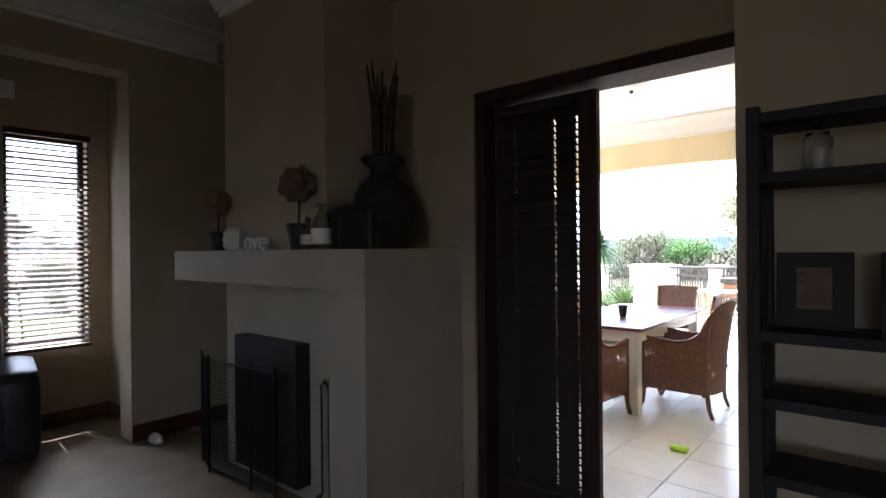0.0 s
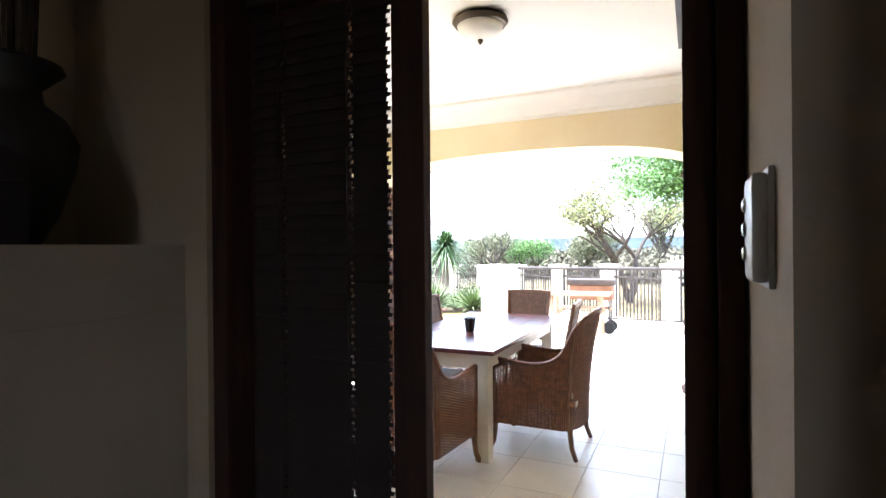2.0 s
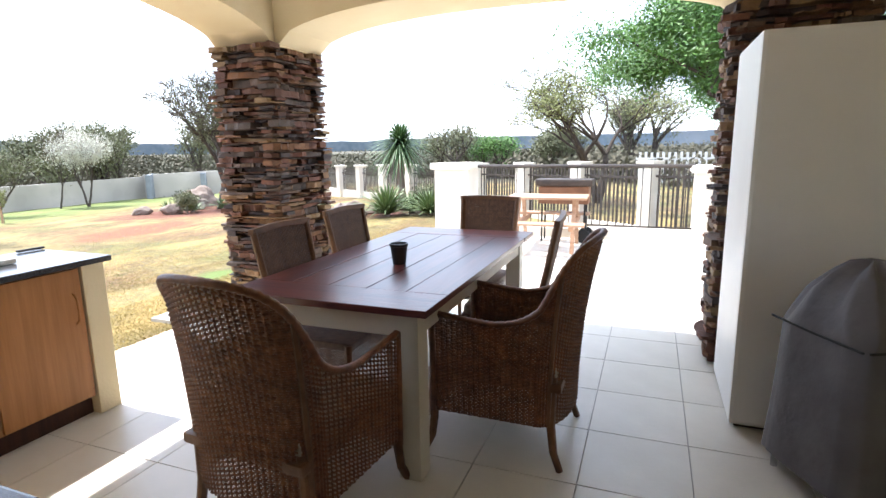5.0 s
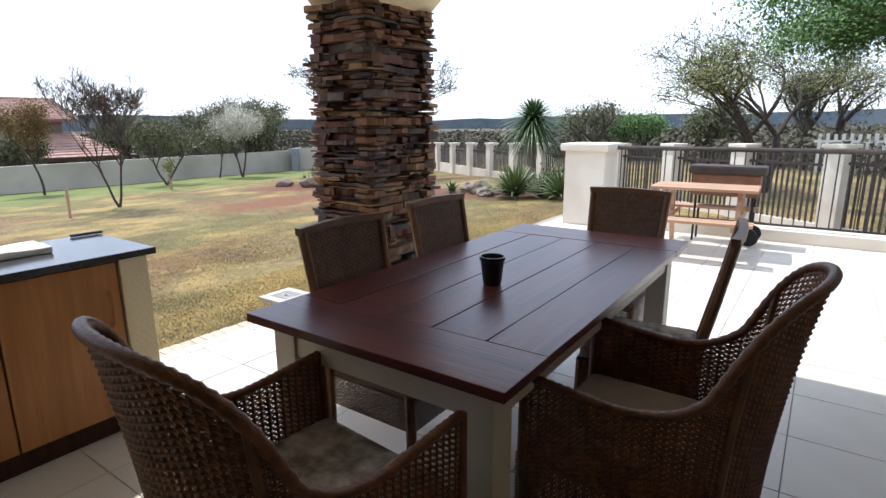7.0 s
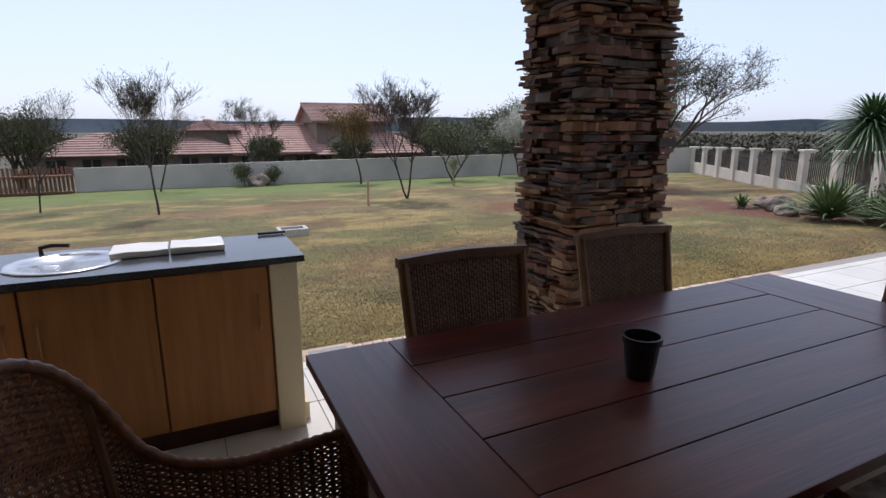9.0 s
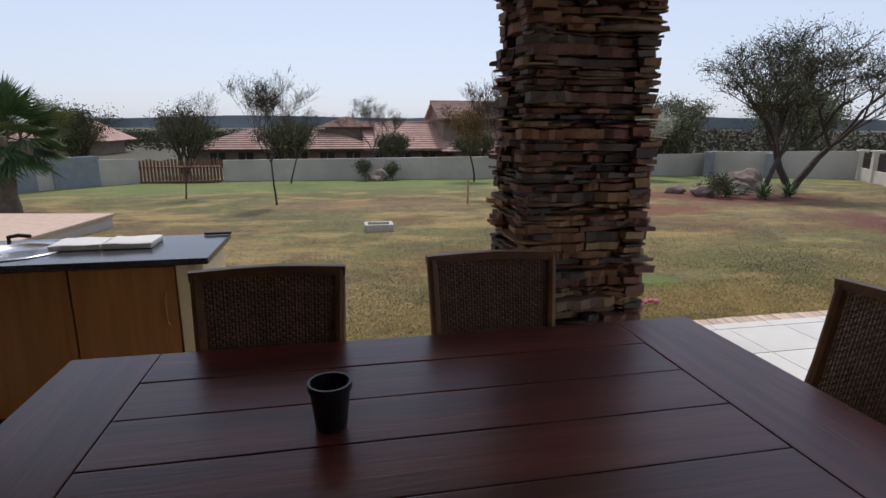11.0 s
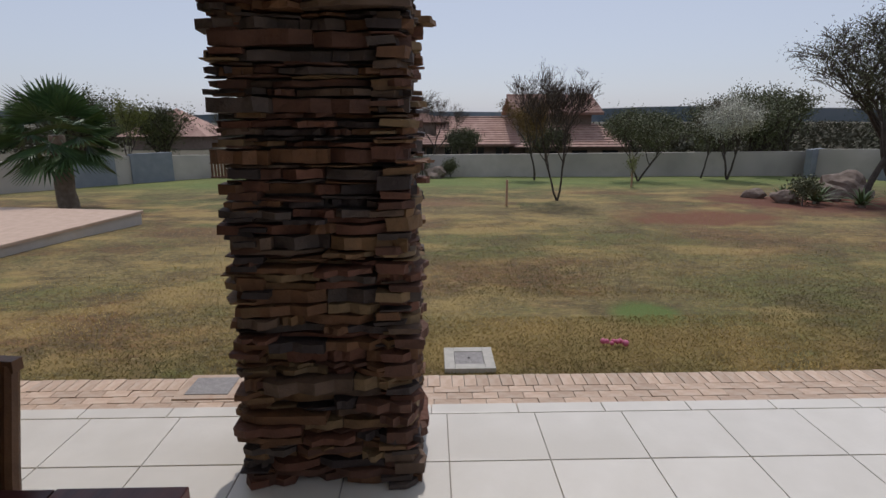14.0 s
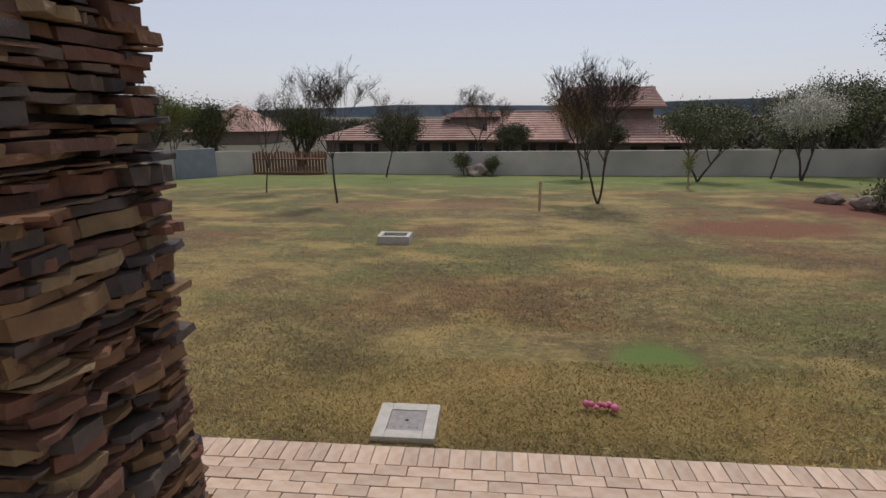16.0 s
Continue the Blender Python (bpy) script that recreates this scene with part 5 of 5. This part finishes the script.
for i in range(1500):
    k, o = r_.uniform(-16, 40), 12 + 34 * r_.random() ** 1.4
    cx, cy = -21.9 + 0.837 * k + 0.547 * o, 28.7 - 0.547 * k + 0.837 * o
    ch = r_.uniform(0.5, 1.7) * (1.0 + 0.6 * noise.noise((cx * 0.08, cy * 0.08, 4)))
    for j in range(46):
        p = Vector((cx + r_.gauss(0, 0.8), cy + r_.gauss(0, 0.8), gz(cx) + ch * r_.random()))
        a = Vector((r_.uniform(-1, 1), r_.uniform(-1, 1), r_.uniform(-1, 1))).normalized() * r_.uniform(0.08, 0.2)
        b = a.orthogonal().normalized() * r_.uniform(0.05, 0.12)
        q = len(scrub_v)
        scrub_v += [tuple(p - a), tuple(p + b), tuple(p + a), tuple(p - b)]
        scrub_f.append((q, q + 1, q + 2, q + 3))
tagged(raw("scrub", scrub_v, scrub_f, M_SCRUB), "grey-green bushveld scrub beyond the gardens", "bushes", "", "stuff")

# ---- trees ----
def tree(name, label, x, y, h, spread, seed, leafmat, leaves, lsize, stems=1, lean=0.15, droop=0.0, fork=0.3, z=None, levels=5, rad=0.05, bark=M_BARK, scat=1.0):
    r = random.Random(seed)
    z = gz(x) if z is None else z
    t = thing(name, label, "tree", pose(x, y, z - 0.03))
    bm = bmesh.new()
    tips = []

    def grow(p, d, length, rd, lev):
        pts, rads = [p], [rd]
        n = 4 if lev < 2 else 3
        dd = d.copy()
        for i in range(n):
            dd = (dd + Vector((r.uniform(-1, 1), r.uniform(-1, 1), r.uniform(-0.6, 0.8) - droop * lev * 0.2)) * 0.17).normalized()
            pts.append(pts[-1] + dd * length / n)
            rads.append(max(0.0045, rd * (1 - 0.32 * (i + 1) / n)))
        tube(pts, rads, 6 if lev < 2 else (4 if lev < 4 else 3), bm)
        if lev >= max(1, levels - 3):
            tips.extend(pts[1:])
        if lev >= levels:
            return
        kids = r.choice((2, 3, 3)) if lev else r.choice((3, 4))
        for k in range(kids):
            a = r.uniform(0, 6.283) if lev else 6.283 * k / kids + r.uniform(-0.4, 0.4)
            out = Vector((math.cos(a), math.sin(a), 0)) * spread
            nd = (dd * 0.85 + out * r.uniform(0.35, 0.85) + Vector((0, 0, (0.42 - 0.05 * lev) - droop * 0.35))).normalized()
            j = -1 if k < 1 else r.choice((-1, -2, -2, -3)) if lev else r.choice((-1, -1, -2))
            grow(pts[j], nd, length * r.uniform(0.62, 0.82), rads[j] * 0.76, lev + 1)

    base = h * fork
    for s in range(stems):
        a = r.uniform(0, 6.283)
        if stems == 2:
            a = 1.2 + s * math.pi
        d = Vector((math.cos(a) * lean * (1 + stems), math.sin(a) * lean * (1 + stems), 1)).normalized()
        grow(Vector((0, 0, 0)), d, base, rad * h / 3.5, 0)
    hi = max(v.co.z for v in bm.verts)
    k = h / hi
    bmesh.ops.scale(bm, vec=(k, k, k), verts=bm.verts[:])
    part("trunk", bm, bark, t)
    if leaves:
        verts, faces = [], []
        for i in range(leaves):
            p = r.choice(tips) * k + Vector((r.gauss(0, 1), r.gauss(0, 1), r.gauss(0, 0.8))) * (0.05 + 0.012 * h) * scat
            a = Vector((r.uniform(-1, 1), r.uniform(-1, 1), r.uniform(-1, 1))).normalized() * lsize * r.uniform(0.6, 1.3)
            b = a.orthogonal().normalized() * lsize * r.uniform(0.3, 0.6)
            q = len(verts)
            verts += [tuple(p - a), tuple(p + b), tuple(p + a), tuple(p - b)]
            faces.append((q, q + 1, q + 2, q + 3))
        raw("crown", verts, faces, leafmat, t)
    return t


tree("bare_tree", "bare winter tree with forked dark trunk on the lawn", -17.45, 10.17, 4.15, 0.85, 3, M_BUD, 2200, 0.02, levels=7, stems=2, lean=0.09, fork=0.34, rad=0.036)
tree("bare_tree", "slender tree with sparse new leaves on the lawn", -17.3, 2.9, 4.0, 0.75, 8, M_OLIVE, 3000, 0.02, levels=7, fork=0.4, lean=0.05, rad=0.036)
tree("bare_tree", "slender young tree with sparse leaves on the lawn", -19.7, -0.2, 3.5, 0.8, 12, M_OLIVE, 2600, 0.022, levels=6, fork=0.42, lean=0.05, rad=0.036)
tree("bare_tree", "bare tree by the boundary wall", -25.5, 2.7, 3.6, 0.85, 21, M_BUD, 3000, 0.022, levels=6, fork=0.4, lean=0.1)
tree("bare_tree", "fine-twigged bare tree beyond the boundary wall", -28.6, 6.5, 4.1, 1.0, 27, M_BUD, 4500, 0.022, levels=7, fork=0.33)
tree("small_tree", "tree with rust-coloured leaves by the wall", -25.0, 10.9, 3.5, 0.8, 31, M_AUT, 4500, 0.045, fork=0.33, scat=1.7)
tree("small_tree", "small olive-green tree near the wall", -24.0, 15.1, 2.9, 1.1, 35, M_OLIVE, 5500, 0.042, fork=0.33, stems=2, scat=2.0)
tree("bare_tree", "bare tree beside the blossom tree", -24.9, 18.2, 3.5, 0.8, 39, M_BUD, 2400, 0.022, levels=6, fork=0.36)
tree("blossom_tree", "tree covered in white blossom near the wall", -24.2, 19.0, 3.8, 0.85, 43, M_BLOS, 17000, 0.036, fork=0.3, stems=2, lean=0.08, levels=6, scat=1.7)
tree("small_tree", "tree with pale yellow-green new leaves", -24.7, -6.7, 3.6, 0.7, 47, M_YEL, 4500, 0.045, fork=0.4, scat=1.5)
tree("sapling", "small staked green sapling on the lawn", -21.5, 13.95, 1.25, 0.6, 49, M_YEL, 380, 0.04, fork=0.5, levels=3, rad=0.03)
tree("garden_tree", "spreading grey-green tree in the planting bed", -16.2, 18.4, 5.0, 1.0, 51, M_OLIVE, 10000, 0.03, stems=1, lean=0.3, fork=0.2, rad=0.046, levels=7, scat=1.5, droop=0.18)
tree("garden_tree", "large spreading grey-green tree in the planting bed", -17.04, 20.35, 5.8, 1.05, 56, M_OLIVE, 13000, 0.03, stems=2, lean=0.15, fork=0.18, rad=0.042, levels=7, scat=1.6, droop=0.18)
tree("garden_tree", "tall grey-green tree with bare upper twigs beyond the fence", -2.3, 21.0, 4.9, 1.2, 61, M_YEL, 12000, 0.04, fork=0.22, rad=0.06, levels=6, stems=2, droop=0.3, scat=2.0)
tree("acacia_tree", "large bright green feathery acacia tree beyond the railing", 2.0, 16.6, 6.2, 1.5, 66, M_LEAF, 120000, 0.045, stems=2, lean=0.2, droop=0.68, fork=0.25, rad=0.07, levels=5, scat=1.9)
for i, (x, y, h, s, mt, nl) in enumerate(((-27.5, 21.5, 3.6, 1.0, M_OLIVE, 5000), (-29, 25, 4.2, 1.0, M_OLIVE, 6000), (-26, 28.5, 4.6, 1.0, M_OLIVE, 6000), (-30, 18, 3.0, 1.0, M_OLIVE, 4500),
        (-31, -3, 3.4, 1.0, M_OLIVE, 5000), (-32, 2.5, 3.0, 1.0, M_OLIVE, 4500), (-28, -10, 4.0, 1.0, M_OLIVE, 6000), (-22, -14, 4.5, 1.0, M_OLIVE, 6000), (-33, 23, 4.5, 1.0, M_OLIVE, 6000), (-12.5, 35, 3.5, 1.4, M_OLIVE, 3600),
        (-10.2, 36, 2.7, 1.1, M_LEAF, 3000), (-6, 34, 3.3, 1.1, M_OLIVE, 6000), (-1, 36, 5.5, 1.1, M_OLIVE, 6000), (4.5, 33, 5.0, 1.1, M_OLIVE, 6000), (9, 30, 5.0, 1.1, M_LEAF, 6000), (-30, -7, 3.4, 1.0, M_OLIVE, 5000), (-36, 14, 2.6, 1.0, M_OLIVE, 4000), (-37, 8, 2.2, 1.0, M_OLIVE, 3500), (-36, 20, 3.4, 1.0, M_OLIVE, 5000))):
    tree("bush_tree", "dense grey-green bushveld tree beyond the wall", x, y, h, s, 100 + i, mt, int(nl * 1.8), 0.065, fork=0.13, z=gz(x), levels=4, scat=3.0, stems=3, lean=0.16)


for x, y, h, sd in ((-26.4, 6.0, 0.95, 201), (-26.3, 7.3, 0.8, 202), (-15.9, 16.6, 0.7, 204), (-7.0, 17.4, 0.75, 205)):
    tree("shrub", "low dense olive-green garden shrub", x, y, h, 1.1, sd, M_OLIVE, 1500, 0.045, fork=0.2, levels=3, scat=2.2)


def palm(name, label, x, y, z, h, leafmat, n, length, width, trunk_r, arch, fan=False, low=-45):
    t = thing(name, label, "palm", pose(x, y, z))
    pts = [(0.02 * math.sin(i), 0.02 * math.cos(i * 1.3), h * i / 8) for i in range(9)]
    part("trunk", tube(pts, [trunk_r * (1.15 - 0.3 * i / 8 + 0.06 * (i % 2)) for i in range(9)], 10), M_PBARK, t)
    r = random.Random(int(abs(x * 10)))
    for i in range(n):
        a, e = i * 2.399, radians(low + (80 - low) * (i + 0.5) / n)
        verts, faces = [], []
        d = Vector((math.cos(a) * math.cos(e), math.sin(a) * math.cos(e), math.sin(e)))
        side = Vector((-math.sin(a), math.cos(a), 0))
        if fan:
            o = Vector((0, 0, h)) + d * length * 0.45
            for k in range(19):
                f = radians(-75 + 150 * k / 18)
                tip = o + (d * math.cos(f) + side * math.sin(f)) * length * 0.6 - Vector((0, 0, 0.18 * abs(math.sin(f)) * length + arch * 0.1))
                mid = o + (tip - o) * 0.55 + Vector((0, 0, 0.03))
                w = side * math.cos(f) - d * math.sin(f)
                q = len(verts)
                verts += [tuple(o), tuple(mid + w * width), tuple(tip), tuple(mid - w * width)]
                faces.append((q, q + 1, q + 2, q + 3))
            q = len(verts)
            verts += [tuple(Vector((0, 0, h)) + side * 0.012), tuple(Vector((0, 0, h)) - side * 0.012), tuple(o - side * 0.008), tuple(o + side * 0.008)]
            faces.append((q, q + 1, q + 2, q + 3))
        else:
            prev = None
            up = side.cross(d)
            for k in range(6):
                s = k / 5
                c = Vector((0, 0, h)) + d * length * s - Vector((0, 0, arch * length * s * s))
                w = width * (1 - s ** 2) + 0.002
                q = len(verts)
                verts += [tuple(c + side * w + up * w * 0.4), tuple(c), tuple(c - side * w + up * w * 0.4)]
                if prev is not None:
                    faces += [(prev, prev + 1, q + 1, q), (prev + 1, prev + 2, q + 2, q + 1)]
                prev = q
        raw("frond", verts, faces, leafmat, t)
    return t


palm("fan_palm", "fan palm with grey trunk growing beside the deck", -16.2, -3.5, -0.88, 2.0, M_PALM, 34, 1.6, 0.042, 0.22, 0.4, fan=True)
palm("yucca", "tree yucca with a round head of sword leaves", -8.4, 18.4, -0.66, 2.15, M_PALM, 280, 1.25, 0.03, 0.13, 0.42)
for i, (x, y, s, n) in enumerate(((-8.0, 16.5, 1.45, 130), (-6.7, 16.7, 1.15, 110), (-7.5, 17.2, 1.0, 60), (-10.4, 16.9, 0.6, 26), (-16.5, 17.4, 0.95, 30), (-15.7, 18.1, 0.8, 26), (-17.2, 16.9, 0.7, 24), (-16.0, 19.3, 0.8, 26))):
    palm("agave", "spiky green agave rosette in the planting bed", x, y, gz(x) - 0.03, 0.06, M_AGAVE, n, s, 0.04, 0.08, 0.35, low=22)


def rock(x, y, s, seed):
    b2 = bmesh.new()
    bmesh.ops.create_icosphere(b2, subdivisions=3, radius=s)
    for v in b2.verts:
        v.co *= 1 + 0.45 * noise.noise(v.co / s * 1.3 + Vector((seed * 7, 0, 0))) + 0.12 * noise.noise(v.co / s * 4 + Vector((seed, 0, 0)))
        v.co.z *= 0.7
    o = part("rock", b2, M_ROCK)
    o.matrix_basis = pose(x, y, gz(x) + s * 0.3, 0, 0, seed * 40)
    return tagged(o, "rough brown garden boulder in the bed", "rock")


for i, (x, y, s) in enumerate(((-18.1, 19.4, 0.75), (-17.3, 18.2, 0.5), (-16.6, 16.6, 0.35), (-17.9, 16.4, 0.3), (-9.6, 17.2, 0.38), (-9.0, 16.6, 0.25), (-10.2, 17.6, 0.3), (-8.8, 17.3, 0.3), (-26.2, 6.6, 0.5))):
    rock(x, y, s, i + 1)

# ---- terrace tiles, pavers and ledge stones ----
terr = structure(thing("terrace_paving", "large pale square terrace tiles with dark joints", "floor"))
PX, PY = 0.4495, 0.4685
tmesh = {}
for i in range(-6, 8):
    for j in range(-7, 12):
        x0, y0 = -0.87 + i * PX, 5.06 + j * PY
        xa, xb, ya, yb = max(x0, -3.555), min(x0 + PX, TX1), max(y0, NY1 + 0.02), min(y0 + PY, 10.88)
        if xb - xa < 0.03 or yb - ya < 0.03:
            continue
        key = (round(xb - xa, 3), round(yb - ya, 3))
        if key not in tmesh:
            ob = part("tile", box(0, key[0] - 0.005, 0, key[1] - 0.005, -0.01, 0.0, 0.0015), M_TILE, terr)
            tmesh[key] = ob.data
        else:
            ob = new("tile", tmesh[key])
            ob.parent = terr
        ob.location = (xa + 0.0025, ya + 0.0025, 0)
for j in range(-7, 12):
    y0 = 5.06 + j * PY
    ya = max(y0, NY1 + 0.02)
    ob = part("tile", box(-3.967, -3.562, ya + 0.0025, y0 + PY - 0.0025, -0.01, 0.0, 0.0015), M_TILE, terr)
    ob = part("edge_tile", box(-4.07, -3.974, ya - 0.08, y0 + PY - 0.085, -0.03, 0.001, 0.006), M_TILE, terr)

pav = structure(thing("paver_strip", "clay brick paver strip between terrace and lawn", "paving"))
structure(part("paver_bed", box(-5.57, -4.05, 1.0, 15.0, -0.75, -0.588), M_GROUT), "sandy bed under the brick pavers", "paving")
PW, PL = 0.1, 0.2
hm = sm_ = None
y = 2.4
cnt = 0
while y < 10.9:
    if hm is None:
        ob = part("brick", box(-PL / 2 + 0.003, PL / 2 - 0.003, -PW / 2 + 0.003, PW / 2 - 0.003, -0.05, 0, 0.006), M_BRICK, pav)
        hm = ob.data
    else:
        ob = new("brick", hm)
        ob.parent = pav
    ob.location = (-5.55 + PL / 2, y, -0.572 + random.uniform(-0.003, 0.003))
    ob.rotation_euler = (random.uniform(-0.01, 0.01), random.uniform(-0.01, 0.01), random.uniform(-0.02, 0.02))
    y += PW
    cnt += 1
bmr = []
for rw in range(6):
    y = 2.4 + (PL / 2 if rw % 2 else 0)
    while y < 10.8:
        ob = new("brick", hm)
        ob.parent = pav
        ob.location = (-5.55 + PL + PW * (rw + 0.5), y + PL / 2, -0.572 + random.uniform(-0.003, 0.003))
        ob.rotation_euler = (random.uniform(-0.01, 0.01), random.uniform(-0.01, 0.01), math.pi / 2 + random.uniform(-0.02, 0.02))
        y += PL


def slab_stone(r, length, depth, h):
    """An irregular flat ledge stone: front edge at y=0, running back to y=depth."""
    n = 5
    front = [(length * i / n, r.uniform(-0.03, 0.014) + (0.014 if i in (0, n) else 0)) for i in range(n + 1)]
    back = [(length, depth), (0, depth)]
    poly = front + back
    bm = bmesh.new()
    lo = [bm.verts.new((x, y, r.uniform(0, 0.006))) for x, y in poly]
    hi = [bm.verts.new((x + r.uniform(-0.004, 0.004), y + r.uniform(-0.006, 0.01), h - r.uniform(0, 0.008))) for x, y in poly]
    m = len(poly)
    for i in range(m):
        bm.faces.new((lo[i], lo[(i + 1) % m], hi[(i + 1) % m], hi[i]))
    bm.faces.new(lo[::-1])
    bm.faces.new(hi)
    return bm


def stone_pillar(label, x0, x1, y0, y1, z1, seed, faces, limit):
    r = random.Random(seed)
    pl = structure(thing("stone_pillar", label, "pillar"))
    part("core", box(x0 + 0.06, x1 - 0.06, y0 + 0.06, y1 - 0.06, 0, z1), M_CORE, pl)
    rest = bmesh.new()
    count = 0
    for f in "ESNW":
        if f not in faces:
            continue
        length = (y1 - y0) if f in "EW" else (x1 - x0)
        z = 0.0
        while z < z1 - 0.012:
            h = min(r.choice((0.016, 0.024, 0.03, 0.036, 0.045, 0.058)), z1 - z)
            s = -0.03 + r.uniform(-0.035, 0.02)
            while s < length - 0.02:
                L = r.choice((0.1, 0.16, 0.22, 0.28, 0.36))
                if s + L > length - 0.08:
                    L = length - s + r.uniform(0.0, 0.05)
                out = r.gauss(0.004, 0.02) + (0.035 if r.random() < 0.08 else 0)
                b2 = slab_stone(r, L - 0.003, 0.11, h - 0.002)
                tilt = pose(0, 0, 0, r.uniform(-3, 3), r.uniform(-1.8, 1.8), r.uniform(-4.0, 4.0))
                if f == "S":
                    m = pose(x0 + s, y0 - out, z) @ tilt
                elif f == "E":
                    m = pose(x1 + out, y0 + s, z, 0, 0, 90) @ tilt
                elif f == "N":
                    m = pose(x1 - s, y1 + out, z, 0, 0, 180) @ tilt
                else:
                    m = pose(x0 - out, y1 - s, z, 0, 0, -90) @ tilt
                if count < limit:
                    ob = part("stone", b2, M_STONE, pl)
                    ob.matrix_basis = m
                    count += 1
                else:
                    b2.transform(m)
                    me = bpy.data.meshes.new("tmp")
                    b2.to_mesh(me)
                    b2.free()
                    rest.from_mesh(me)
                    bpy.data.meshes.remove(me)
                s += L
            z += h
    if len(rest.verts):
        tagged(part("stones", rest, M_STONE, pl), kind="stuff")
    else:
        rest.free()
    return pl


stone_pillar("square pillar clad in rough rust and grey ledge stone", -3.95, -3.42, 5.63, 6.30, 2.18, 5, "ESNW", 300)
stone_pillar("end pillar clad in rough ledge stone", -0.22, 0.45, 5.70, 6.30, 2.18, 6, "SWN", 120)
stone_pillar("stone-clad braai pier beside the door", -2.0, -1.47, 1.96, 2.32, 2.6, 7, "ESN", 200)
